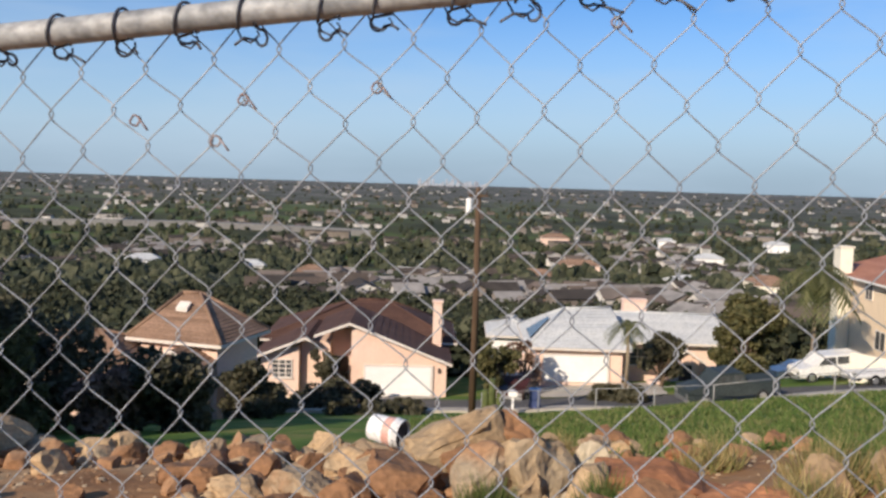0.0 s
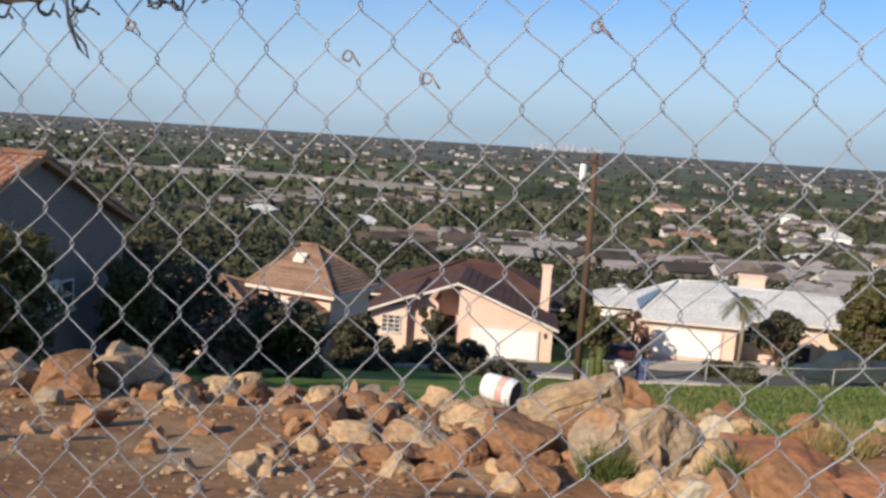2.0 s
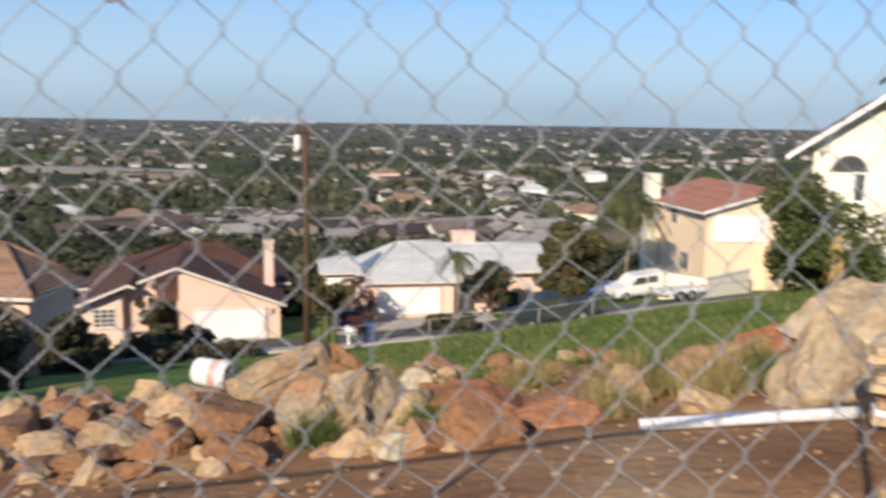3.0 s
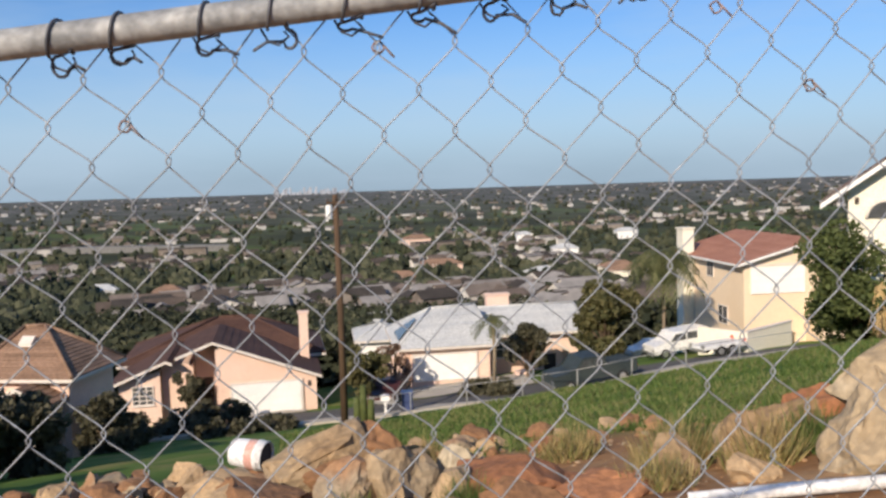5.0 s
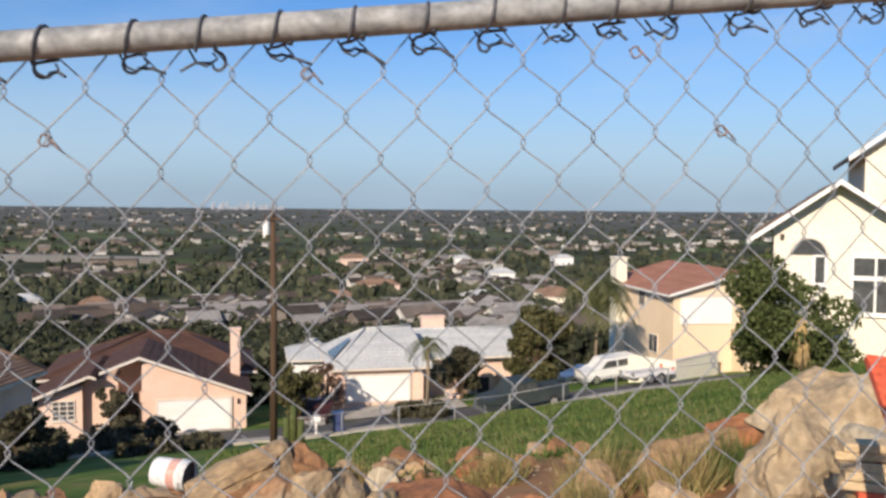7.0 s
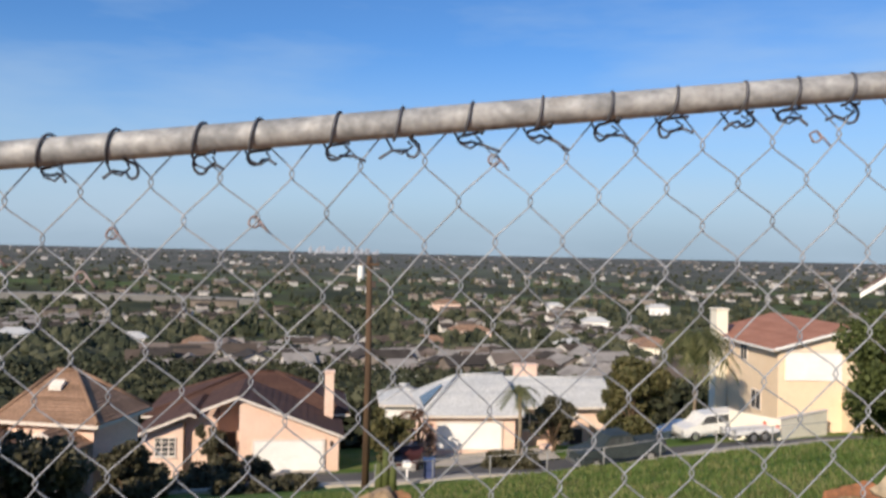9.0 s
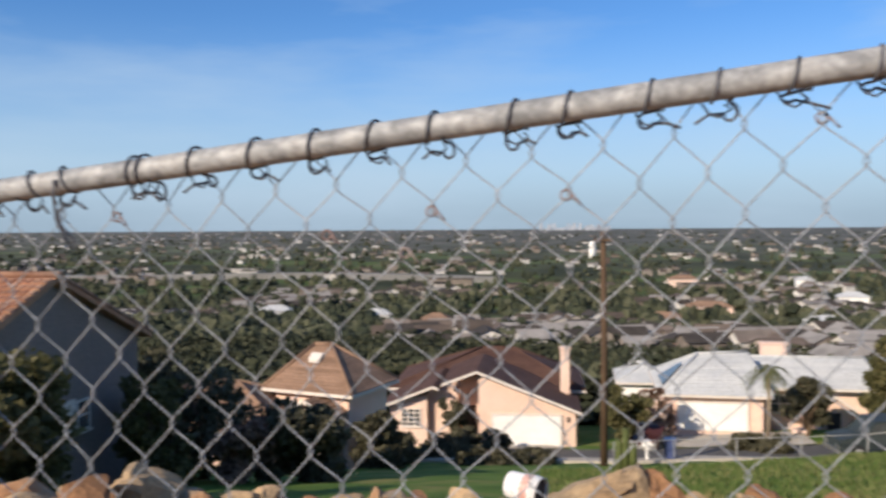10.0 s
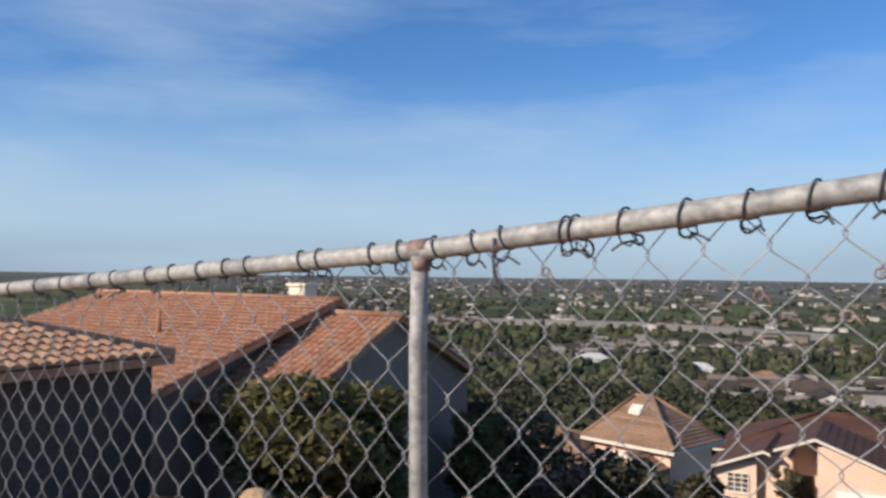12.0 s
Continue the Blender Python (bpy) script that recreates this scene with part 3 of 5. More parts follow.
def gable_roof(parent, mat, xl, zl, xr, zr, xe, ze, y0, y1, n=12, thick=0.16, label="", trim=None):
    """A gable roof with its ridge along y at (xr, zr); left eave (xl, zl), right eave (xe, ze)."""
    bm = bmesh.new()
    slab(bm, ((xl, y0, zl), (xr, y0, zr), (xr, y1, zr), (xl, y1, zl)), thick)
    slab(bm, ((xr, y0, zr), (xe, y0, ze), (xe, y1, ze), (xr, y1, zr)), thick)
    roof = part("roof", bm, mat, parent, label)
    bm = bmesh.new()
    courses(bm, ((xl, y0, zl), (xl, y1, zl), (xr, y1, zr), (xr, y0, zr)), n)
    courses(bm, ((xe, y0, ze), (xe, y1, ze), (xr, y1, zr), (xr, y0, zr)), n)
    tagged(part("shingle_skin", bm, mat, roof), kind="stuff")
    bm = bmesh.new()
    for a, b in (((xl, zl), (xr, zr)), ((xr, zr), (xe, ze))):
        slab(bm, ((a[0], y0 - 0.06, a[1] + 0.03), (b[0], y0 - 0.06, b[1] + 0.03), (b[0], y0 - 0.005, b[1] + 0.03), (a[0], y0 - 0.005, a[1] + 0.03)), 0.17)
    part("fascia", bm, trim or TRIM, roof, "pale painted rake board")
    return roof


def chimney(parent, mat, x0, x1, y0, y1, z0, z1):
    c = part("chimney", boxed(x0, x1, y0, y1, z0, z1), mat, parent)
    part("chimney_cap", boxed(x0 - 0.08, x1 + 0.08, y0 - 0.08, y1 + 0.08, z1 + 0.003, z1 + 0.12), mat, c)
    return c


def house_with_brown_roof():
    h = thing("house", pose(-7.25, 52.5, -12.35, 0, 0, 7), "pink stucco house with dark brown roofs and white garage door", "house")
    bm = bmesh.new()
    prism(bm, ((-3.05, -1.5), (3.1, -1.5), (3.1, 2.25), (-3.05, 4.6)), 0.0, 7.0)
    part("garage_wall", bm, STUCCO_PINK, h)
    garage_door(h, -2.12, 2.12, -0.055, 0.0, 1.95)
    gable_roof(h, ROOF_BROWN, -5.4, 3.95, -3.15, 4.80, 3.45, 2.25, -0.45, 7.0, 14)
    bm = bmesh.new()
    prism(bm, ((-8.9, -1.5), (-6.45, -1.5), (-6.45, 3.1), (-8.9, 2.35)), 0.4, 7)
    part("wing_wall", bm, STUCCO_PINK, h)
    gable_roof(h, ROOF_BROWN, -9.5, 2.35, -6.0, 3.75, -5.6, 3.60, -0.2, 7, 9)
    window(h, -8.15, -6.85, 0.38, 1.0, 2.2, 3, 4)
    part("entry_wall", boxed(-6.40, -4.5, 1.0, 7, -1.5, 3.3), STUCCO_PINK, h)
    part("entry_recess", boxed(-4.48, -3.08, 2.4, 7, -1.5, 4.0), STUCCO_PINK, h)
    d = part("front_door", boxed(-4.2, -3.4, 2.32, 2.38, 0.0, 2.05), DARK, h, "dark front door in a deep porch")
    part("door_handle", boxed(-3.52, -3.46, 2.26, 2.31, 0.95, 1.05), CHROME, d)
    part("side_wall", boxed(-9.0, 3.0, 7.02, 13, -1.5, 2.55), STUCCO_PINK, h)
    hip_roof(h, ROOF_BROWN, -9.8, 4.0, 5.2, 13.6, 2.6, 4.9, -3.4, -1.2, label="dark brown hip roof")
    chimney(h, STUCCO_PINK, 2.25, 2.85, 4.0, 4.7, 2.0, 5.6)
    part("lamp", boxed(2.55, 2.7, -0.12, -0.02, 1.6, 1.9), DARK, h, "small dark wall lamp")
    return h


def house_with_grey_roof():
    h = thing("house", pose(4.35, 57, -11.85, 0, 0, 4), "pink stucco house with pale grey roofs and white garage door", "house")
    part("garage_wall", boxed(-2.75, 3.2, 0.0, 7, -1.5, 2.35), STUCCO_PINK, h)
    garage_door(h, -2.15, 2.2, -0.055, 0.0, 1.8)
    hip_roof(h, ROOF_GREY, -3.4, 3.75, -0.5, 8.5, 2.42, 4.6, -0.5, 2.9, 3.0, 4.0, 12, "pale grey hip roof")
    part("wing_wall", boxed(3.22, 10.6, 3.2, 9.0, -1.5, 2.4), STUCCO_PINK, h)
    hip_roof(h, ROOF_GREY, 2.4, 11.3, 2.5, 9.8, 2.45, 4.0, 3.0, 11.2, 6.2, 6.2, 10)
    bm = bmesh.new()
    corner, back, peak = Vector((-3.4, -0.5, 2.42)), Vector((-3.4, 8.5, 2.42)), Vector((-0.5, 3.0, 4.6))
    panel = [corner.lerp(back, u).lerp(peak, w) + Vector((-0.05, 0, 0.16)) for u, w in ((0.10, 0.12), (0.55, 0.12), (0.50, 0.62), (0.26, 0.62))]
    slab(bm, panel, 0.06)
    part("solar_panel", bm, GLASS, h, "dark solar panel on the roof slope")
    bm = bmesh.new()
    prism(bm, ((6.75, -1.2), (8.7, -1.2), (8.7, 1.5), (7.75, 2.15), (6.75, 1.5)), 0.9, 3.19)
    part("porch_wall", bm, STUCCO_PINK, h)
    gable_roof(h, ROOF_GREY, 6.4, 1.42, 7.75, 2.35, 9.1, 1.42, 0.6, 3.18, 5, 0.1)
    # dark panel on the solid wall draws the shade of a porch opening
    part("porch_arch", boxed(7.3, 8.2, 0.86, 0.895, -1.0, 1.2), DARK, h, "dark panel standing for the shade of a porch opening")
    window(h, 4.2, 5.6, 3.18, 0.6, 1.9, 2, 2)
    chimney(h, STUCCO_PINK, 4.8, 6.6, 8.6, 9.4, 2.0, 4.55)
    part("gate_pier", boxed(4.6, 5.5, -2.2, -1.4, -1.0, 0.7), STUCCO_PINK, h, "pink stucco pier beside the drive")
    part("yard_wall", boxed(-4.4, -2.78, -0.5, 0.0, -1.2, 1.9), STUCCO_PINK, h)
    return h


def house_with_brown_tiles():
    """Local origin: the foot of the corner between the lit front and the shaded side."""
    h = thing("house", pose(-13.0, 35.5, -9.13, 0, 0, -12), "pink stucco house with a brown tiled hip roof, one side shaded", "house")
    part("body_wall", boxed(-4.0, 0, 0, 3.5, -2, 3.22), STUCCO_PINK, h)
    roof = hip_roof(h, ROOF_TAN, -4.45, 0.45, -0.45, 3.9, 3.3, 5.1, -3.0, -2.2, 1.8, 2.0, 15, "brown tiled hip roof")
    bm = bmesh.new()
    slab(bm, ((-2.75, 0.85, 4.54), (-2.15, 0.85, 4.54), (-2.15, 1.2, 4.81), (-2.75, 1.2, 4.81)), 0.16)
    part("roof_vent", bm, TRIM, roof, "pale roof vent")
    bm = bmesh.new()
    prism(bm, ((-2.5, -2), (-0.3, -2), (-0.3, 2.5), (-1.4, 3.0), (-2.5, 2.5)), -1.2, -0.02)
    part("bay_wall", bm, STUCCO_PINK, h)
    gable_roof(h, ROOF_TAN, -2.8, 2.45, -1.4, 3.12, 0.0, 2.45, -1.5, -0.01, 5, 0.1)
    window(h, -1.95, -0.85, -1.22, 0.7, 2.0, 2, 2)
    window(h, -3.7, -2.85, -0.02, 0.9, 2.2, 2, 2)
    return h


def house_with_red_roof():
    h = thing("house", pose(25.6, 56.6, -9.75, 0, 0, 1.5), "two-storey yellow stucco house with a red tiled gable roof", "house")
    bm = bmesh.new()
    prism(bm, ((0, -2.5), (10.8, -2.5), (10.8, 5.18), (5.4, 6.62), (0, 5.18)), 0.0, 12.0)
    part("body_wall", bm, STUCCO_YELLOW, h)
    roof = gable_roof(h, ROOF_RED, -0.55, 5.24, 5.4, 6.86, 11.35, 5.24, -0.55, 12.5, 16, 0.16, "low red tiled gable roof", WHITE)
    part("gutter", boxed(-0.62, -0.555, -0.5, 12.5, 5.06, 5.2), WHITE, roof, "white eaves gutter")
    part("soffit_band", boxed(0.02, 5.2, -0.06, -0.004, 5.02, 5.14), TRIM, h)
    side_window(h, -0.02, 4.9, 6.1, 3.75, 4.95)
    side_window(h, -0.02, 2.5, 4.1, 0.45, 1.85)
    d = part("balcony_door", boxed(0.5, 4.5, -0.10, -0.004, 3.05, 4.95), WHITE, h, "wide white upper shutter door")
    for k in range(1, 4):
        part("door_rail", boxed(0.5, 4.5, -0.125, -0.104, 3.05 + k * 0.475 - 0.03, 3.05 + k * 0.475 + 0.03), WHITE, d)
    chimney(h, STUCCO_CREAM, -0.95, -0.03, 8.6, 9.9, -2.5, 7.25)
    part("awning", boxed(-0.75, -0.03, 9.95, 11.2, 2.6, 2.75), TILE_JOINED, h, "small dark awning on the side wall")
    part("low_wing", boxed(4.6, 9.0, -1.6, -0.004, -2.5, 2.3), STUCCO_YELLOW, h)
    return h


def house_with_gable():
    h = thing("house", pose(17.0, 25.0, -3.6, 0, 0, -30), "tall cream stucco house with white trim and a broad gable", "house")
    bm = bmesh.new()
    prism(bm, ((-1.93, -2), (1.93, -2), (1.93, 4.9), (0, 6.05), (-1.93, 4.75)), 0.0, 8)
    part("gable_wall", bm, STUCCO_CREAM, h)
    gable_roof(h, ROOF_TAN, -2.75, 4.22, 0, 6.18, 2.05, 4.80, -0.6, 8, 12, 0.15, "brown tiled gable roof", WHITE)
    w = window(h, 0.42, 1.85, -0.01, 1.85, 3.75, 2, 1, WHITE)
    part("transom", boxed(0.42, 1.85, -0.07, 0.03, 2.95, 3.10), WHITE, w)
    w = window(h, -0.72, -0.30, -0.01, 2.75, 3.75, 1, 1, WHITE)
    bm = bmesh.new()
    ring = [(-0.85 + 0.55 * math.cos(a), 3.75 + 0.55 * math.sin(a)) for a in np.linspace(0, math.pi, 13)]
    prism(bm, ring[::-1], -0.06, 0.05)
    part("fan_light", bm, GLASS, h, "dark half-round window")
    bm = bmesh.new()
    tube(bm, [(x, -0.06, z) for x, z in ring], 0.05, 6)
    part("arch_moulding", bm, TRIM, h)
    part("tower_wall", boxed(2.4, 6.5, -0.55, 6, -2, 10.2), STUCCO_CREAM, h)
    bm = bmesh.new()
    prism(bm, ((0.85, 4.0), (2.33, 4.0), (2.33, 8.25), (0.85, 7.2)), 1.3, 8.0)
    part("upper_wall", bm, STUCCO_CREAM, h)
    gable_roof(h, ROOF_TAN, 0.30, 6.98, 2.34, 8.50, 2.345, 8.50, 0.8, 8.2, 8, 0.15, "", WHITE)
    part("tower_eave", boxed(2.05, 6.9, -0.95, 6.4, 10.204, 10.4), WHITE, h)
    window(h, 2.75, 3.6, -0.57, 2.0, 3.5, 1, 2, WHITE)
    window(h, 2.75, 3.6, -0.57, 5.0, 6.2, 1, 2, WHITE)
    part("door_lamp", boxed(-1.75, -1.62, -0.12, -0.004, 4.25, 4.42), DARK, h, "small dark wall lamp")
    return h


house_with_brown_roof()
house_with_grey_roof()
house_with_brown_tiles()
house_with_red_roof()
house_with_gable()

# the shaded houses with clay-tiled roofs: local x is along the shaded gable wall, local -y looks out from it
YAW = 95.7


def tile_mesh(name, mat, width, length):
    """One clay tile: a tapered half barrel."""
    me = bpy.data.meshes.new(name)
    v, f = [], []
    for t in range(2):
        r = width * (0.50 if t == 0 else 0.42)
        for s in range(6):
            a = math.pi * s / 5
            v.append((r * math.cos(a), length * t, r * 0.75 * math.sin(a) + (0.035 if t == 0 else 0.0)))
    for s in range(5):
        f.append((s, s + 1, s + 7, s + 6))
    f.append((5, 4, 3, 2, 1, 0))
    me.from_pydata(v, [], f)
    me.materials.append(mat)
    return me


def tile_slope(roof, mat, joined_mat, eave0, eave1, ridge0, ridge1, width, length, most):
    """Lays tiles on a slope; the first ones are pieces of their own and the rest is joined."""
    a, b, c, d = Vector(eave0), Vector(eave1), Vector(ridge1), Vector(ridge0)
    along, up = (b - a).normalized(), (d - a)
    up = (up - along * up.dot(along))
    height = up.length
    up.normalize()
    nrm = along.cross(up)
    if nrm.z < 0:
        nrm = -nrm
    me = tile_mesh("tile", mat, width, length * 1.12)
    nu, nv = int((b - a).length / width), int(height / length)
    cells = []
    for j in range(nv):
        t = (j + 0.5) / nv
        lo, hi = a.lerp(d, t).dot(along), b.lerp(c, t).dot(along)
        for i in range(nu):
            u = (i + 0.5) * width + a.dot(along)
            if lo + width * 0.3 < u < hi - width * 0.3:
                cells.append((i, j, u))
    verts, faces = [], []
    rr = random.Random(3)
    base = [Vector(v.co) for v in me.vertices]
    poly = [tuple(p.vertices) for p in me.polygons]
    for k, (i, j, u) in enumerate(cells):
        o = a + along * (u - a.dot(along)) + up * (j * length) + nrm * (0.02 + rr.uniform(-0.006, 0.008))
        tilt = rr.uniform(-0.02, 0.02)
        m = Matrix.Translation(o) @ Matrix((along, up, nrm)).transposed().to_4x4() @ Matrix.Rotation(tilt, 4, "Z")
        if k < most:
            t = new("tile", me)
            t.parent = roof
            t.matrix_local = m
        else:
            n0 = len(verts)
            verts += [m @ p for p in base]
            faces += [tuple(q + n0 for q in p) for p in poly]
    if verts:
        tagged(mesh_object("tiles", verts, faces, joined_mat, roof), kind="stuff")


def house_in_shade():
    h = thing("house", pose(-13.57, 16.83, -6.20, 0, 0, YAW) @ Matrix.Scale(0.72, 4), "grey stucco house in shade under sunlit terracotta tile roofs", "house")
    # x along the gable wall (away from the slope), y along the ridge
    bm = bmesh.new()
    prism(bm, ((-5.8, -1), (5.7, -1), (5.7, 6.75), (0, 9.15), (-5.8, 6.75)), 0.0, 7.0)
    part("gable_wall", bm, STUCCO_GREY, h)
    bm = bmesh.new()
    slab(bm, ((-6.3, -0.35, 6.72), (0, -0.35, 9.38), (0, 7.0, 9.38), (-6.3, 7.0, 6.72)), 0.18)
    slab(bm, ((0, -0.35, 9.38), (6.2, -0.35, 6.76), (6.2, 7.0, 6.76), (0, 7.0, 9.38)), 0.18)
    r1 = part("roof", bm, TILE_JOINED, h)
    tile_slope(r1, TILE, TILE_JOINED, (-6.3, -0.4, 6.72), (-6.3, 7.0, 6.72), (0, -0.4, 9.38), (0, 7.0, 9.38), 0.30, 0.38, 300)
    tile_slope(r1, TILE, TILE_JOINED, (6.2, -0.4, 6.76), (6.2, 7.0, 6.76), (0, -0.4, 9.38), (0, 7.0, 9.38), 0.30, 0.38, 0)
    part("ridge_cap", tubed([(0, -0.45, 9.42), (0, 7.0, 9.42)], 0.13, 8), TILE, r1)
    bm = bmesh.new()
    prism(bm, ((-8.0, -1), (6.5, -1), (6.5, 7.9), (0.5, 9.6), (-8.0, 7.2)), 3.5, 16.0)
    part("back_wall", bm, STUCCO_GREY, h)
    bm = bmesh.new()
    slab(bm, ((-8.7, 2.8, 7.23), (0.5, 2.8, 9.85), (0.5, 16.5, 9.85), (-8.7, 16.5, 7.23)), 0.2)
    slab(bm, ((0.5, 2.8, 9.85), (7.2, 2.8, 7.95), (7.2, 16.5, 7.95), (0.5, 16.5, 9.85)), 0.2)
    r2 = part("roof", bm, TILE_JOINED, h)
    tile_slope(r2, TILE, TILE_JOINED, (-8.7, 2.75, 7.23), (-8.7, 16.5, 7.23), (0.5, 2.75, 9.85), (0.5, 16.5, 9.85), 0.30, 0.38, 300)
    part("ridge_cap", tubed([(0.5, 2.7, 9.89), (0.5, 16.5, 9.89)], 0.13, 8), TILE, r2)
    chimney(h, STUCCO_CREAM, 1.0, 1.8, 4.9, 5.7, 8.5, 10.35)
    part("finial", tubed([(-4.0, 7.5, 8.2), (-4.0, 7.5, 9.5)], 0.16, 8, 0.05), TILE, r2, "terracotta finial")
    window(h, 1.4, 2.2, -0.02, 3.9, 5.0, 1, 2)
    part("shutter", boxed(0.55, 1.3, -0.07, -0.004, 3.8, 5.1), TRIM, h, "pale shutter")
    return h


def garage_in_shade():
    h = thing("garage", pose(-11.55, 8.59, -2.81, 0, 0, YAW) @ Matrix.Scale(0.72, 4), "low garage in shade under weathered clay tiles", "garage")
    part("front_wall", boxed(-9.0, -0.3, 0.4, 8.0, -1.5, 4.2), STUCCO_SHADED, h)
    A, B, C, D = (-10, 0, 4.28), (0, 0, 4.28), (0, 8.4, 4.28), (-10, 8.4, 4.28)
    R, S = (-7, 4.2, 5.45), (-4.0, 4.2, 5.45)
    bm = bmesh.new()
    for cs in ((A, B, S, R), (B, C, S), (C, D, R, S), (D, A, R)):
        slab(bm, cs, 0.18)
    r = part("roof", bm, TILE_JOINED, h)
    tile_slope(r, PALETILE, TILE_JOINED, A, B, R, S, 0.30, 0.36, 300)
    tile_slope(r, PALETILE, TILE_JOINED, B, C, S, S, 0.30, 0.36, 0)
    part("ridge_cap", tubed([Vector(B) + Vector((0, 0, 0.05)), Vector(S) + Vector((0, 0, 0.08)), Vector(R) + Vector((0, 0, 0.08))], 0.12, 8), PALETILE, r)
    return h


house_in_shade()
garage_in_shade()


# ---- street ----
def strip(name, ya, yb, x0, x1, lift, mat, label, kind="structure", bend=0.0):
    xs = np.linspace(x0, x1, 60)
    v, f = [], []
    for i, x in enumerate(xs):
        for y in np.linspace(ya, yb, 5):
            yy = y + bend * x
            v.append((x, yy, float(land(x, yy)) + lift))
    for i in range(len(xs) - 1):
        for j in range(4):
            a = i * 5 + j
            f.append((a, a + 5, a + 6, a + 1))
    n0 = len(v)
    edge = [i * 5 for i in range(len(xs))] + [i * 5 + 4 for i in range(len(xs))][::-1]
    low = {e: n0 + q for q, e in enumerate(edge)}
    v += [(v[e][0], v[e][1], v[e][2] - 0.3) for e in edge]
    for p, q in zip(edge, edge[1:] + edge[:1]):
        f.append((p, q, low[q], low[p]))
    ob = mesh_object(name, v, f, mat)
    return tagged(ob, label, name, kind=kind)


strip("road", 46.0, 51.0, -60, 60, 0.06, ASPHALT, "grey asphalt street climbing gently past the houses")
strip("pavement", 44.4, 45.9, -60, 60, 0.16, CONCRETE, "pale concrete pavement with a kerb")


def slope_patch(name, x0, x1, y0, y1, lift, mat, label):
    v, f = [], []
    n = 8
    for i in range(n + 1):
        for j in range(n + 1):
            x, y = x0 + (x1 - x0) * i / n, y0 + (y1 - y0) * j / n
            v.append((x, y, float(land(x, y)) + lift))
    for i in range(n):
        for j in range(n):
            a = i * (n + 1) + j
            f.append((a, a + n + 1, a + n + 2, a + 1))
    return tagged(mesh_object(name, v, f, mat), label, name, kind="structure")


slope_patch("driveway", -9.6, -4.8, 51.1, 52.4, 0.10, CONCRETE, "pale concrete drive before a garage")
slope_patch("driveway", 1.9, 9.6, 51.1, 56.9, 0.10, CONCRETE, "pale concrete drive before a garage")

street_fence = thing("street_fence", pose(0, 43.6, 0), "low chain-link street fence of thin galvanised posts and rails", "fence")
sx = np.arange(-1.5, 24, 3.0)
for a, b in zip(sx, sx[1:]):
    za, zb = float(land(a, 43.6)), float(land(b, 43.6))
    part("post", tubed([(a, 0, za - 0.2), (a, 0, za + 1.25)], 0.035, 6), GALV, street_fence)
    part("rail", tubed([(a, 0, za + 1.22), (b, 0, zb + 1.22)], 0.022, 6), GALV, street_fence)
    part("rail", tubed([(a, 0, za + 0.12), (b, 0, zb + 0.12)], 0.02, 6), GALV, street_fence)


def on_land(x, y, dz=0.0, rz=0.0):
    return pose(x, y, float(land(x, y)) + dz, 0, 0, rz)


def utility_pole():
    p = thing("utility_pole", pose(-1.85, 40.3, float(land(-1.85, 40.3)) - 0.1), "tall dark creosoted wooden utility pole", "pole")
    top = 1.35 - (float(land(-1.85, 40.3)) - 0.1)
    part("pole", tubed([(0, 0, 0), (0.02, 0, top * 0.5), (-0.03, 0, top)], 0.19, 12, 0.13), POLEWOOD, p)
    part("crossarm", boxed(-0.45, 0.45, -0.22, -0.12, top - 0.45, top - 0.33), POLEWOOD, p)
    for x in (-0.38, 0.0, 0.38):
        part("insulator", tubed([(x, -0.17, top - 0.33), (x, -0.17, top - 0.15)], 0.05, 8, 0.03), DARK, p)
    part("transformer_bracket", boxed(0.1, 0.3, -0.1, 0.1, top - 1.5, top - 1.2), DARK, p)


utility_pole()


def mailbox():
    m = thing("mailbox", on_land(0.15, 45.2, 0.15) @ Matrix.Scale(0.72, 4), "white post-mounted mailbox beside the street", "mailbox")
    part("post", boxed(-0.08, 0.08, -0.08, 0.08, 0, 1.0), WHITE, m)
    bm = bmesh.new()
    prism(bm, [(-0.35, 1.0), (0.35, 1.0), (0.35, 1.25)] + [(0.35 * math.cos(a), 1.25 + 0.18 * math.sin(a)) for a in np.linspace(0.2, math.pi - 0.2, 8)] + [(-0.35, 1.25)], -0.25, 0.25)
    part("box", bm, WHITE, m)
    part("flag", boxed(0.36, 0.38, -0.1, 0.0, 1.1, 1.35), ORANGE, m)


mailbox()


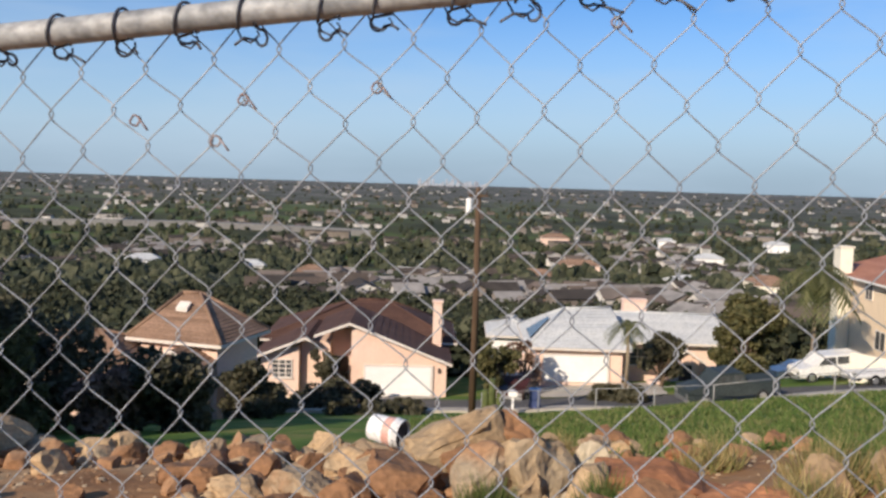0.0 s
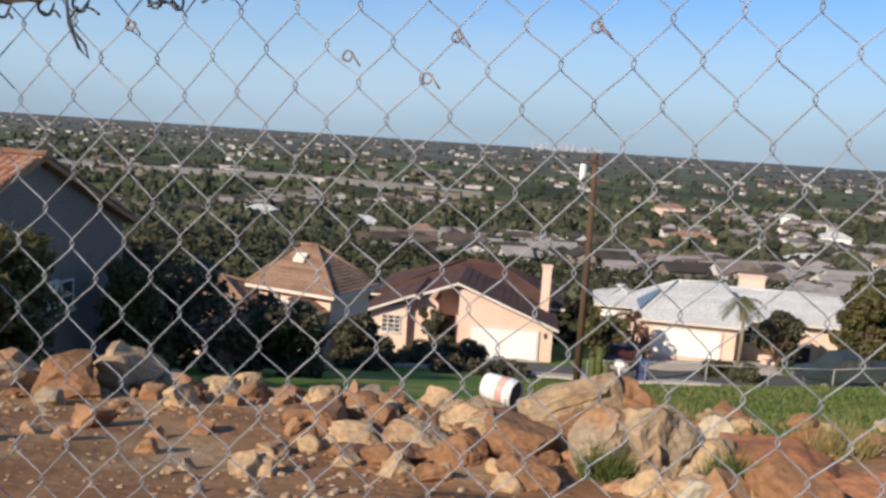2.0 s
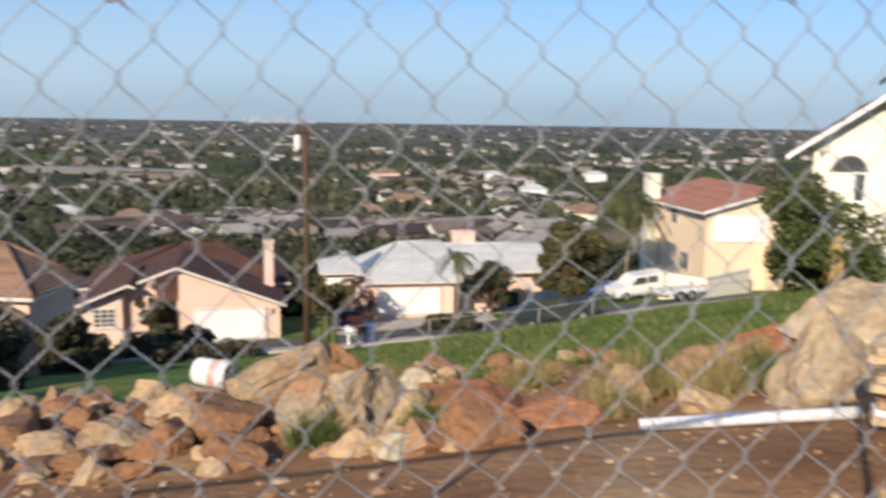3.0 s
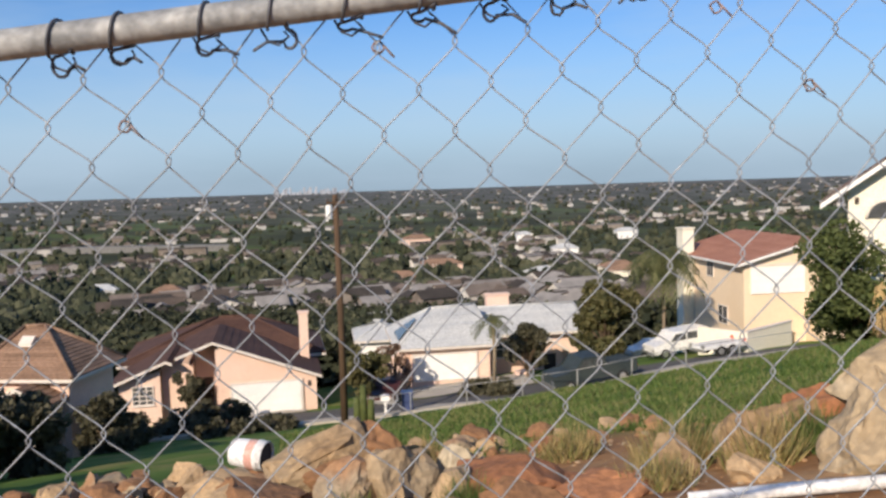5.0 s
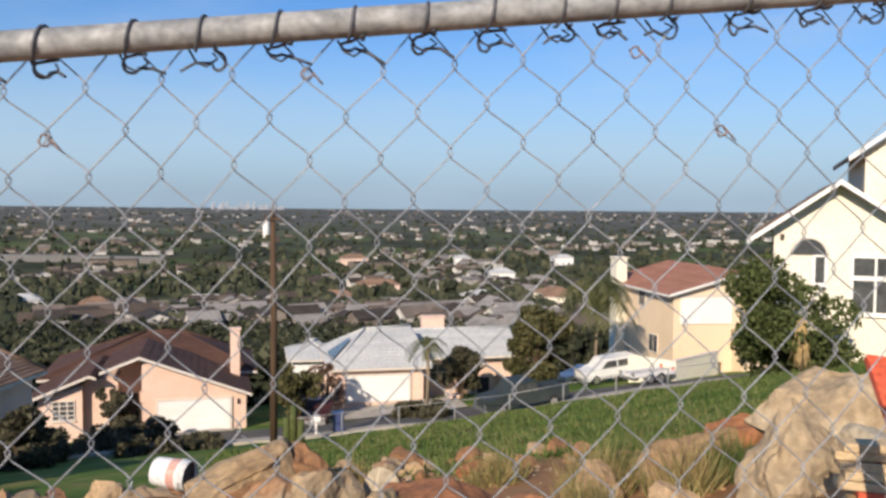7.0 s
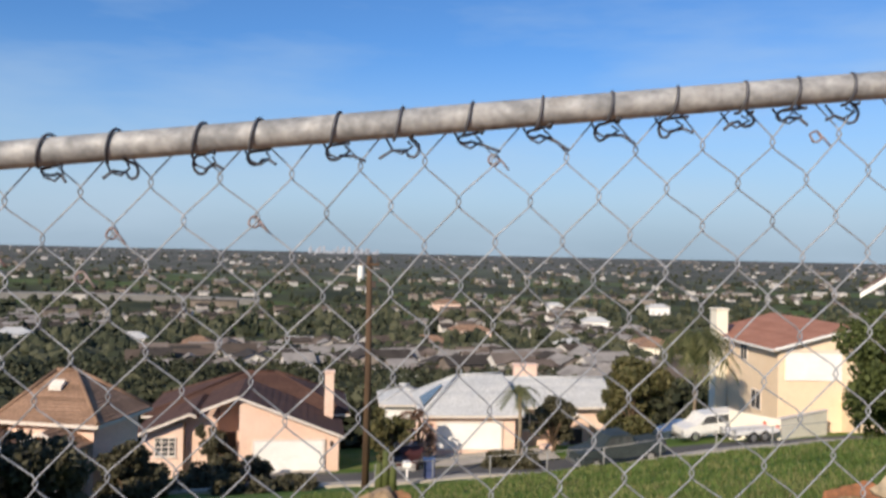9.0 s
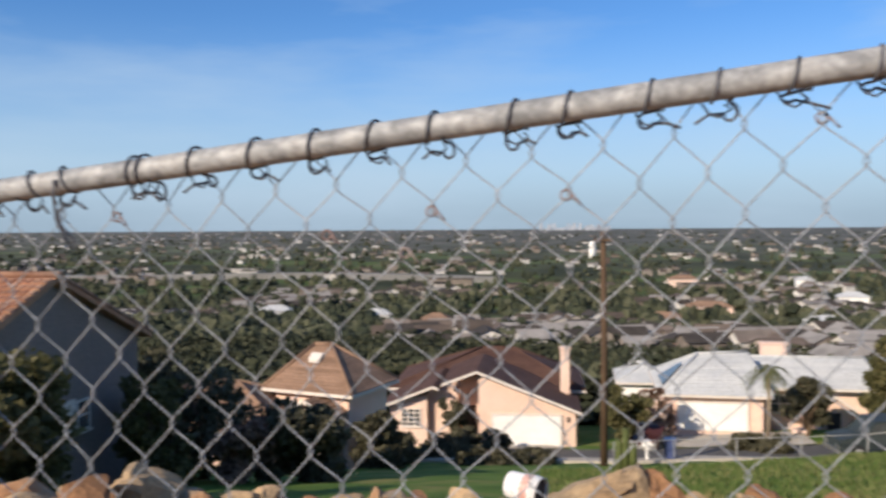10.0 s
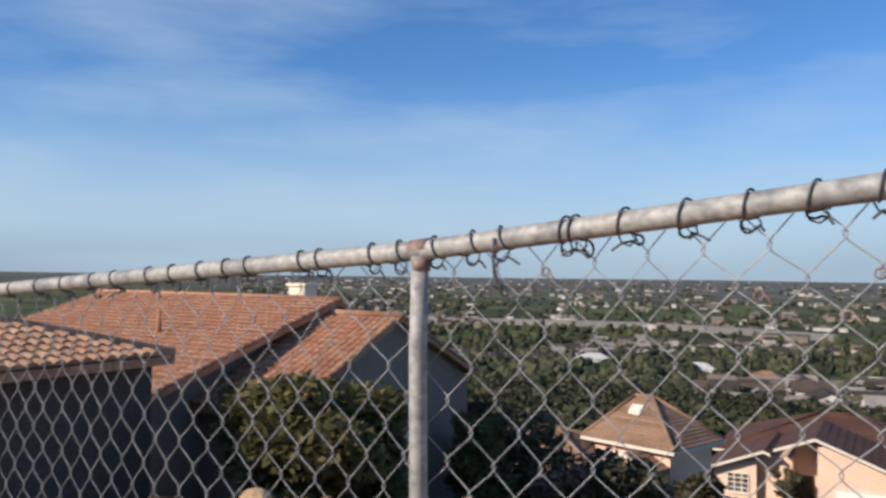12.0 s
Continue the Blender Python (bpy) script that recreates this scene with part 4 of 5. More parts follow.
def car(name, m, mat, outline, glass_outline, width, wheels, label, category):
    """A car from its side outline; x is along the car."""
    c = thing(name, m, label, category)
    bm = bmesh.new()
    prism(bm, outline, -width / 2, width / 2)
    bmesh.ops.bevel(bm, geom=list(bm.edges), offset=0.05, segments=2, affect="EDGES")
    body = part("body", bm, mat, c)
    for y in (-width / 2 - 0.012, width / 2 - 0.012):
        for o in glass_outline:
            bm = bmesh.new()
            prism(bm, o, y, y + 0.024)
            part("side_window", bm, GLASS, body)
    x0 = min(p[0] for p in outline)
    x1 = max(p[0] for p in outline)
    for y in (-width / 2 + 0.2, width / 2 - 0.2):
        part("headlight", boxed(x0 - 0.02, x0 + 0.05, y - 0.14, y + 0.14, 0.62, 0.8), CHROME, body)
        part("tail_light", boxed(x1 - 0.05, x1 + 0.02, y - 0.1, y + 0.1, 0.7, 0.95), ORANGE, body)
    part("bumper", boxed(x0 - 0.06, x0 + 0.08, -width / 2 + 0.05, width / 2 - 0.05, 0.36, 0.56), CHROME, body)
    for wx in wheels:
        for y in (-width / 2 + 0.08, width / 2 - 0.08):
            w = new("wheel")
            w.parent = c
            w.location = (wx, y, 0.35)
            part("tyre", tubed([(0, -0.11, 0), (0, 0.11, 0)], 0.35, 18), RUBBER, w)
            part("rim", tubed([(0, -0.125, 0), (0, 0.125, 0)], 0.20, 12), CHROME, w)
    return c


SUV = ((-2.3, 0.4), (2.3, 0.4), (2.35, 1.05), (2.15, 1.72), (-0.55, 1.75), (-1.15, 1.12), (-2.25, 0.98))
SUVG = (((-0.95, 1.14), (-0.5, 1.62), (0.3, 1.63), (0.3, 1.12)), ((0.4, 1.12), (0.4, 1.63), (1.2, 1.62), (1.2, 1.12)), ((1.3, 1.12), (1.3, 1.62), (2.0, 1.6), (2.18, 1.12)))
PICK = ((-2.6, 0.42), (2.6, 0.42), (2.65, 1.12), (0.75, 1.12), (0.6, 1.75), (-0.7, 1.78), (-1.3, 1.15), (-2.55, 1.05))
PICKG = (((-1.1, 1.17), (-0.65, 1.66), (-0.1, 1.66), (-0.1, 1.15)), ((0.0, 1.15), (0.0, 1.66), (0.5, 1.64), (0.62, 1.15)))
SEDAN = ((-2.2, 0.35), (2.2, 0.35), (2.2, 0.95), (1.5, 1.02), (0.95, 1.42), (-0.45, 1.44), (-1.15, 1.0), (-2.15, 0.85))
SEDANG = (((-0.95, 1.02), (-0.4, 1.36), (0.2, 1.36), (0.2, 1.02)), ((0.3, 1.02), (0.3, 1.36), (0.85, 1.34), (1.3, 1.02)))
car("parked_suv", on_land(20.2, 55.0, 0.16, 10) @ pose(0, 0, 0, 0, -6, 0) @ Matrix.Scale(0.94, 4), CARWHITE, SUV, SUVG, 1.8, (-1.45, 1.4), "white parked sport utility car with dark windows", "car")
car("parked_pickup", on_land(11.9, 46.3, 0.12, 12) @ pose(0, 0, 0, 0, -6, 0), CARDARK, PICK, PICKG, 1.85, (-1.65, 1.6), "dark green parked pickup truck", "truck")
car("parked_car", on_land(0.5, 52.6, 0.05, 75), CARRED, SEDAN, SEDANG, 1.7, (-1.35, 1.3), "dark red parked car by a garage", "car")
blue_bin = thing("rubbish_bin", on_land(21.6, 58.6, 0.02), "pale blue bin beside the yellow house", "bin")
part("body", boxed(-0.22, 0.22, -0.25, 0.25, 0.0, 1.35, bevel=0.03), CARPALE, blue_bin)
part("lid", boxed(-0.24, 0.24, -0.28, 0.28, 1.354, 1.42, bevel=0.02), CARPALE, blue_bin)
bin_ = thing("rubbish_bin", on_land(1.35, 45.3, 0.17), "blue wheeled rubbish bin on the pavement", "bin")
part("body", boxed(-0.3, 0.3, -0.35, 0.35, 0.08, 1.0, bevel=0.04), CARBLUE, bin_)
part("lid", boxed(-0.33, 0.33, -0.4, 0.38, 1.005, 1.08, bevel=0.02), CARBLUE, bin_)
for wy in (-0.25, 0.25):
    part("wheel", tubed([(0.28, wy - 0.03, 0.1), (0.28, wy + 0.03, 0.1)], 0.1, 10), RUBBER, bin_)
car("parked_car", on_land(20.9, 62.0, 0.1, 10), CARWHITE, SEDAN, SEDANG, 1.7, (-1.35, 1.3), "white parked car behind a palm trunk", "car")
car("flat_trailer", on_land(21.2, 50.6, 0.12, 20), CARWHITE, ((-1.7, 0.5), (1.7, 0.5), (1.7, 0.78), (-1.7, 0.72)), (), 1.5, (-0.4, 0.5), "low white flat trailer parked on the verge", "trailer")
wall_box = thing("yard_wall", pose(23.4, 51.2, -9.8, 0, 0, 35.5), "cream stucco yard wall enclosing a corner", "wall")
bm = bmesh.new()
prism(bm, ((0, -1.2), (5.7, -1.2), (5.7, 1.42), (0, 1.42)), 0.0, 0.2)
part("front_panel", bm, STUCCO_CREAM, wall_box)
part("side_panel", boxed(0, 0.2, 0.21, 3.6, -1.2, 1.42), STUCCO_CREAM, wall_box)
part("coping", boxed(-0.05, 5.75, -0.05, 0.25, 1.424, 1.50), TRIM, wall_box)


# ---- trees and shrubs ----
def leaf_cloud(centers, radii, count, size, rnd, flat=0.7):
    """Many small leaves spread through uneven clumps."""
    radii = np.array(radii)
    centers = np.array(centers)
    picks = rnd.choice(len(centers), count, p=radii ** 2 / (radii ** 2).sum())

    def units():
        d = rnd.normal(size=(count, 3))
        return d / np.linalg.norm(d, axis=1, keepdims=True)
    rr_ = radii[picks] * (0.55 + 0.5 * rnd.rand(count) ** 0.7)
    p = centers[picks] + units() * rr_[:, None] * np.array((1, 1, flat))
    a, b = units(), units()
    b = b - a * (a * b).sum(1, keepdims=True)
    b /= np.linalg.norm(b, axis=1, keepdims=True)
    s = (size * rnd.uniform(0.6, 1.5, count))[:, None]
    v = np.stack([p - a * s, p + b * s * 0.55, p + a * s, p - b * s * 0.55], 1).reshape(-1, 3).tolist()
    f = np.arange(4 * count).reshape(-1, 4).tolist()
    return v, f


def tree(name, x, y, height, radius, mat, seed, label, category="tree", leaves=4500, size=0.16, trunk=0.16, low=0.35, clumps=16):
    rnd = np.random.RandomState(seed)
    t = thing(name, on_land(x, y, -0.1), label, category)
    centers, radii = [], []
    limbs = bmesh.new()
    tube(limbs, [(0, 0, 0), (0.1 * radius * rnd.normal(), 0.1 * radius * rnd.normal(), height * low * 0.7), (0.12 * radius * rnd.normal(), 0.1 * radius * rnd.normal(), height * 0.75)], trunk, 8, trunk * 0.35)
    for k in range(clumps):
        a = rnd.rand() * 2 * math.pi
        rr = radius * math.sqrt(rnd.rand()) * 0.78
        h = height * (low + (1 - low) * rnd.rand() * (1.0 - 0.45 * (rr / radius) ** 2)) - radius * 0.12
        c = (rr * math.cos(a), rr * math.sin(a), h)
        centers.append(c)
        radii.append(radius * rnd.uniform(0.24, 0.46))
        tube(limbs, [(0, 0, height * low * rnd.uniform(0.5, 0.9)), (c[0] * 0.5, c[1] * 0.5, (height * low + h) / 2), c], trunk * 0.4, 5, trunk * 0.1)
    part("trunk", limbs, BARK, t)
    v, f = leaf_cloud(centers, radii, leaves, size, rnd)
    tagged(mesh_object("crown", v, f, mat, t), kind="stuff")
    return t


def palm(x, y, height, seed, label, fronds=26, length=1.9):
    rnd = np.random.RandomState(seed)
    t = thing("palm_tree", on_land(x, y, -0.1), label, "palm")
    part("trunk", tubed([(0, 0, 0), (0.1, 0.05, height * 0.5), (0.02, 0, height)], 0.13, 10, 0.10), PALMBARK, t)
    v, f = [], []
    for k in range(fronds):
        a = k * 2.4 + rnd.rand()
        rise = rnd.uniform(-0.5, 1.0)
        L = length * rnd.uniform(0.8, 1.15)
        pts = []
        for s in range(8):
            u = s / 7
            pts.append(np.array((math.cos(a) * L * u, math.sin(a) * L * u, height + rise * L * u * (1 - 0.3 * u) - 0.75 * L * u * u)))
        side = np.array((-math.sin(a), math.cos(a), 0))
        for s in range(1, 8):
            for sg in (-1, 1):
                for q in (0.0, 0.5):
                    p = pts[s - 1] * (1 - q) + pts[s] * q
                    tip = p + side * sg * 0.42 * L * (0.35 + 0.3 * math.sin(math.pi * s / 8)) + (pts[s] - pts[s - 1]) * 0.8 - np.array((0, 0, 0.12 * L))
                    wv = (pts[s] - pts[s - 1]) * 0.16
                    n0 = len(v)
                    v += [p - wv, p + wv, tip]
                    f.append((n0, n0 + 1, n0 + 2))
    tagged(mesh_object("crown", v, f, FROND, t), kind="stuff")
    return t


tree("broad_tree", 14.2, 23.1, 4.1, 1.9, LEAF_GREEN, 2, "dense green rounded garden tree beside the cream house", leaves=17000, size=0.075, low=0.12, clumps=34)
dead = thing("dead_palm_frond", pose(13.5, 21.3, float(land(13.5, 21.3))), "dry straw-coloured palm frond hanging by a green tree", "frond")
rd = np.random.RandomState(4)
v, f = [], []
for k in range(60):
    a = rd.uniform(-0.5, 0.5)
    p0 = np.array((0.0, 0, 1.5)) + rd.normal(size=3) * 0.06
    p1 = p0 + np.array((math.sin(a) * 0.5, rd.uniform(-0.2, 0.2), -rd.uniform(0.9, 1.45)))
    n0 = len(v)
    v += [p0, p0 + np.array((0.05, 0, 0)), p1]
    f.append((n0, n0 + 1, n0 + 2))
part("stalk", tubed([(0, 0, 0), (0.05, 0, 0.9), (0, 0, 1.55)], 0.05, 6, 0.03), BARK, dead)
tagged(mesh_object("leaf_skirt", v, f, DRYFROND, dead), kind="stuff")

tree("shade_tree", -13.4, 23.2, 3.5, 2.1, LEAF_DARK, 3, "dark leafy tree in shade below the rocks", leaves=2300, size=0.13, low=0.3, clumps=26)
tree("shade_tree", -9.7, 22.4, 2.6, 1.35, LEAF_DARK, 4, "low round dark tree before a pink house", leaves=4200, size=0.12, low=0.15, clumps=24)
tree("shade_tree", -16.0, 24.5, 4.6, 1.9, LEAF_DARK, 31, "dark leafy tree beside the grey house", leaves=2200, size=0.13, low=0.3, clumps=20)
tree("flowering_shrub", -10.9, 21.2, 2.3, 0.95, LEAF_REDDISH, 5, "reddish-leaved shrub with pale flowers", "shrub", leaves=3600, size=0.13, low=0.15)
tree("dry_bush", -12.6, 19.4, 3.4, 1.1, LEAF_OLIVE, 6, "dry brownish bush at the corner of the grey house", "bush", leaves=2600, size=0.10, low=0.1)
tree("ivy_bush", -9.9, 9.6, 2.75, 1.5, LEAF_OLIVE, 7, "large dark olive bush before the grey house", "bush", leaves=9000, size=0.09, low=0.12, clumps=30)
tree("ivy_bush", -10.6, 11.4, 3.25, 1.5, LEAF_OLIVE, 8, "large olive bush against the grey house", "bush", leaves=7000, size=0.09, low=0.12, clumps=28)
tree("hedge_shrub", -11.5, 35.6, 2.7, 1.25, LEAF_DARK, 61, "dark bushy shrub against the side of a pink house", "shrub", leaves=4200, size=0.12, low=0.08, clumps=24)
tree("porch_tree", -11.9, 51.6, 3.9, 0.95, LEAF_DARK, 71, "dark feathery tree by the porch of a pink house", leaves=1500, size=0.13, low=0.35)
tree("garden_tree", 15.2, 55.0, 6.2, 2.25, LEAF_OLIVE, 9, "olive-green garden tree by the street", leaves=6500, size=0.18, low=0.2, clumps=24)
tree("garden_tree", 9.6, 54.0, 4.1, 1.6, LEAF_DARK, 10, "dark green garden tree before the pale roof", leaves=3500, size=0.16, low=0.3)
tree("garden_tree", -0.9, 51.0, 4.2, 1.5, LEAF_OLIVE, 12, "scrubby green tree by the utility pole", leaves=2600, size=0.16, low=0.2)
tree("garden_tree", 0.9, 53.5, 4.0, 1.2, LEAF_REDDISH, 13, "bare-looking pinkish tree by the garage", leaves=900, size=0.13, low=0.2)
tree("garden_tree", -16.0, 63.0, 6.5, 3.2, LEAF_DARK, 14, "dark green tree behind the brown roofs", leaves=4000, size=0.22, low=0.25)
for i, (x, y, h, r) in enumerate(((-11.5, 46.5, 1.5, 1.6), (-14.0, 45.0, 1.6, 1.7), (-8.9, 49.3, 1.5, 1.3), (-10.9, 50.0, 1.6, 1.2), (-5.9, 43.5, 1.0, 1.3), (-16.5, 44.5, 2.0, 1.6), (5.6, 49.9, 1.2, 1.2), (7.4, 48.9, 1.1, 1.2), (-13, 41, 1.4, 1.6), (-8, 42, 1.2, 1.6))):
    tree("hedge_shrub", x, y, h, r, LEAF_DARK, 40 + i, "dark green garden shrub", "shrub", leaves=2400, size=0.13, low=0.08)
palm(19.9, 57.0, 7.3, 20, "tall thin palm with a drooping grey-green crown", 60, 2.7)
palm(7.0, 51.3, 4.6, 21, "small palm before the pale grey roof", 24, 1.3)
cactus = thing("cactus", on_land(-0.6, 28.8, -0.1), "pale green columnar cactus on the slope", "cactus")
for i, (dx, h) in enumerate(((0, 1.6), (0.25, 1.1), (-0.22, 1.2))):
    part("stem", tubed([(dx, 0, 0), (dx, 0, h * 0.6), (dx * 1.1, 0, h)], 0.16, 10, 0.1), LEAF_GREEN, cactus)


# ---- rocks ----
def rock_mesh(seed, mat, cuts=13, fine=3):
    """A broken stone: a ball cut by planes, with rough faces."""
    rnd = random.Random(seed)
    bm = bmesh.new()
    bmesh.ops.create_icosphere(bm, subdivisions=fine, radius=1.0)
    planes = []
    for _ in range(cuts):
        d = Vector((rnd.gauss(0, 1), rnd.gauss(0, 1), rnd.gauss(0, 0.8))).normalized()
        planes.append((d, rnd.uniform(0.40, 0.78)))
    for v in bm.verts:
        p = v.co.copy()
        for d, h in planes:
            o = p.dot(d) - h
            if o > 0:
                p -= d * o * 0.985
        p += v.co * 0.13 * noise.noise(v.co * 1.9 + Vector((seed, 0, 0)))
        p += v.co * 0.07 * abs(noise.noise(v.co * 4.1 + Vector((seed, 3, 0))))
        p += v.co * 0.035 * noise.noise(v.co * 9.0 + Vector((0, seed, 0)))
        v.co = p
    me = bpy.data.meshes.new("rock")
    bm.to_mesh(me)
    bm.free()
    me.materials.append(mat)
    return me


ROCKS = [rock_mesh(s, ROCK) for s in range(14)]
PALES = [rock_mesh(50 + s, PALEROCK, 12, 4) for s in range(5)]
rr = random.Random(21)


def rock(x, y, r, pale=False, sink=0.35, label="", flat=0.75, group="rocks on the slope"):
    me = rr.choice(PALES if pale else ROCKS)
    ob = new("rock", me)
    k = r * rr.uniform(0.85, 1.15)
    sz = (k * rr.uniform(0.85, 1.3), k * rr.uniform(0.85, 1.2), k * flat * rr.uniform(0.8, 1.15))
    ob.matrix_world = Matrix.LocRotScale((x, y, float(land(x, y)) + sz[2] * (1 - 2 * sink) * 0.6), Euler((rr.uniform(-0.4, 0.4), rr.uniform(-0.4, 0.4), rr.uniform(0, 6.28))), sz)
    return tagged(ob, label or ("pale weathered boulder half sunk in earth" if pale else "rough orange-brown broken rock on bare earth"), "rock", group)


# the crest of boulders
for i in range(86):
    x = -11.5 + i * 0.165 + rr.uniform(-0.15, 0.15)
    yc = 8.4 - 0.20 * min(x, 0) - 0.5 * max(x, 0)
    rock(x, yc + rr.uniform(-0.55, 0.45), rr.uniform(0.20, 0.42) if x < -2.5 else (rr.uniform(0.14, 0.30) if x < -0.5 else rr.uniform(0.10, 0.20)))
for i in range(15):
    a = radians(33 + i * 1.4)
    d = rr.uniform(9.6, 10.6)
    rock(-d * math.sin(a), d * math.cos(a), rr.uniform(0.36, 0.52), sink=0.08)
# rubble in front of it
for i in range(330):
    x = rr.uniform(-7.5, 1.2)
    y = rr.uniform(4.3, 8.3 - 0.2 * min(x, 0) * 0.8)
    dense = 1.0 if x > -2.6 else (0.9 if y > 7.2 else 0.22)
    if rr.random() < dense:
        rock(x, y, rr.choice((0.06, 0.08, 0.10, 0.12, 0.15, 0.18, 0.24)) * rr.uniform(0.8, 1.2))
EARTHY = [rock_mesh(70 + k, REDROCK, 9, 4) for k in range(2)]
TANS = [rock_mesh(90 + k, TANROCK, 14, 4) for k in range(4)]
BROWNS = [rock_mesh(80 + k, ROCK, 12, 4) for k in range(5)]


def boulder(x, y, w, d, h, meshes, k, yaw, label, lean=0.0, group="boulders in the heaps"):
    """A large stone: half width, half depth and the height by which it stands out of the earth."""
    me = meshes[k % len(meshes)]
    co = np.array([v.co[:] for v in me.vertices])
    lo, hi = co.min(0), co.max(0)
    sc = Vector((2 * w / (hi[0] - lo[0]), 2 * d / (hi[1] - lo[1]), 1.45 * h / (hi[2] - lo[2])))
    ob = new("rock", me)
    ob.matrix_world = Matrix.LocRotScale((x, y, float(land(x, y)) - 0.45 * h - lo[2] * sc.z), Euler((0, lean, radians(yaw))), sc)
    return tagged(ob, label, "rock", group)


# the pile in the middle
TAN, RUSTY, PALE = "rough tan boulder in a pile of rubble", "rough orange-brown boulder in a pile of rubble", "pale weathered boulder half sunk in earth"
for q in ((-0.34, 6.05, 0.40, 0.42, 0.42, TANS, 0, 20, TAN), (0.02, 6.15, 0.25, 0.30, 0.40, BROWNS, 0, 70, RUSTY), (-0.08, 5.10, 0.26, 0.24, 0.36, BROWNS, 1, 110, TAN),
          (0.30, 5.25, 0.27, 0.30, 0.43, TANS, 1, 200, TAN), (0.62, 5.35, 0.13, 0.2, 0.36, PALES, 2, 40, "narrow grey upright stone"), (-0.62, 5.35, 0.28, 0.25, 0.26, BROWNS, 2, 15, RUSTY),
          (-0.95, 5.0, 0.22, 0.22, 0.22, BROWNS, 3, 80, RUSTY), (-1.3, 5.3, 0.27, 0.22, 0.26, BROWNS, 4, 150, TAN), (-1.05, 6.4, 0.30, 0.26, 0.24, BROWNS, 0, 210, RUSTY),
          (-1.9, 5.7, 0.24, 0.22, 0.20, BROWNS, 1, 10, TAN), (-2.5, 6.4, 0.32, 0.26, 0.24, BROWNS, 2, 100, RUSTY), (0.22, 4.55, 0.16, 0.14, 0.16, BROWNS, 3, 45, RUSTY),
          (-0.45, 4.6, 0.17, 0.15, 0.17, BROWNS, 4, 20, RUSTY), (0.50, 4.75, 0.12, 0.12, 0.12, PALES, 3, 75, TAN)):
    boulder(*q)
# broad banks of red earth
boulder(0.98, 5.0, 0.46, 0.42, 0.30, EARTHY, 0, 10, "broad low mound of red earth and stone")
boulder(1.42, 4.75, 0.30, 0.26, 0.15, EARTHY, 1, 60, "broad low mound of red earth and stone")
boulder(3.75, 6.6, 0.26, 0.24, 0.30, EARTHY, 1, 30, "reddish boulder in the grass")
boulder(1.55, 7.0, 0.20, 0.16, 0.12, EARTHY, 0, 70, "reddish boulder in the grass")
# the pale boulders on the mound
for q in ((2.88, 4.45, 0.36, 0.30, 0.52, PALES, 4, 25, "tall pale boulder leaning on the heap", 0.35), (3.50, 4.95, 0.52, 0.45, 0.50, PALES, 1, 120, PALE), (4.25, 5.0, 0.50, 0.42, 0.42, PALES, 2, 15, PALE),
          (2.44, 5.05, 0.23, 0.22, 0.32, TANS, 2, 60, TAN), (2.92, 5.45, 0.24, 0.22, 0.30, TANS, 3, 200, TAN), (1.97, 5.05, 0.17, 0.16, 0.24, TANS, 0, 90, TAN),
          (3.35, 4.25, 0.30, 0.24, 0.26, PALES, 3, 70, PALE), (3.95, 4.35, 0.36, 0.30, 0.34, PALES, 0, 160, PALE), (4.9, 4.8, 0.5, 0.42, 0.5, PALES, 4, 240, PALE), (2.25, 4.55, 0.12, 0.12, 0.14, BROWNS, 4, 30, TAN)):
    boulder(*q)
rock(0.45, 4.35, 0.16, True, 0.3, "pale grey concrete-like block in the dirt", 0.7)
# pebbles and clods
v, f = [], []
pr = np.random.RandomState(9)
for i in range(5200):
    x, y = pr.uniform(-7, 4.2), pr.uniform(2.2, 8.8)
    s = 0.008 + 0.042 * pr.rand() ** 4
    if (x > 0.5 or x < -2.4) and y < 6.5:
        s *= 0.5
    z = float(land(x, y))
    n0 = len(v)
    a0, k1, k2 = pr.uniform(0, 6.28), pr.uniform(0.7, 1.3), pr.uniform(0.7, 1.3)
    for rad, hh in ((0.75, -0.4), (1.0, 0.12), (0.62, 0.52)):
        for q in range(6):
            w = rad * pr.uniform(0.8, 1.2)
            v.append((x + s * k1 * w * math.cos(a0 + q * 1.047), y + s * k2 * w * math.sin(a0 + q * 1.047), z + s * hh * pr.uniform(0.8, 1.2)))
    for b in (0, 6):
        for q in range(6):
            f.append((n0 + b + q, n0 + b + (q + 1) % 6, n0 + b + 6 + (q + 1) % 6, n0 + b + 6 + q))
    f.append(tuple(n0 + 12 + q for q in range(6)))
PEBBLE = material("pebble_stone", [(0.27, 0.145, 0.07), (0.40, 0.24, 0.125), (0.38, 0.29, 0.19)], 2, 22, 0.9, 0, 0.5, 0.01, 1.0, True)
tagged(mesh_object("pebbles", v, f, PEBBLE), "small orange-brown stones and clods strewn on earth", "pebbles", kind="stuff")


# ---- grass ----
v, f = [], []
gr = np.random.RandomState(12)


def blade(x, y, h, lean, w, z=None):
    z = float(land(x, y)) if z is None else z
    a = gr.rand() * 6.28
    n0 = len(v)
    v.extend([(x - w * math.cos(a), y - w * math.sin(a), z - 0.01), (x + w * math.cos(a), y + w * math.sin(a), z - 0.01),
              (x + lean * math.cos(a * 3), y + lean * math.sin(a * 3), z + h)])
    f.append((n0, n0 + 1, n0 + 2))


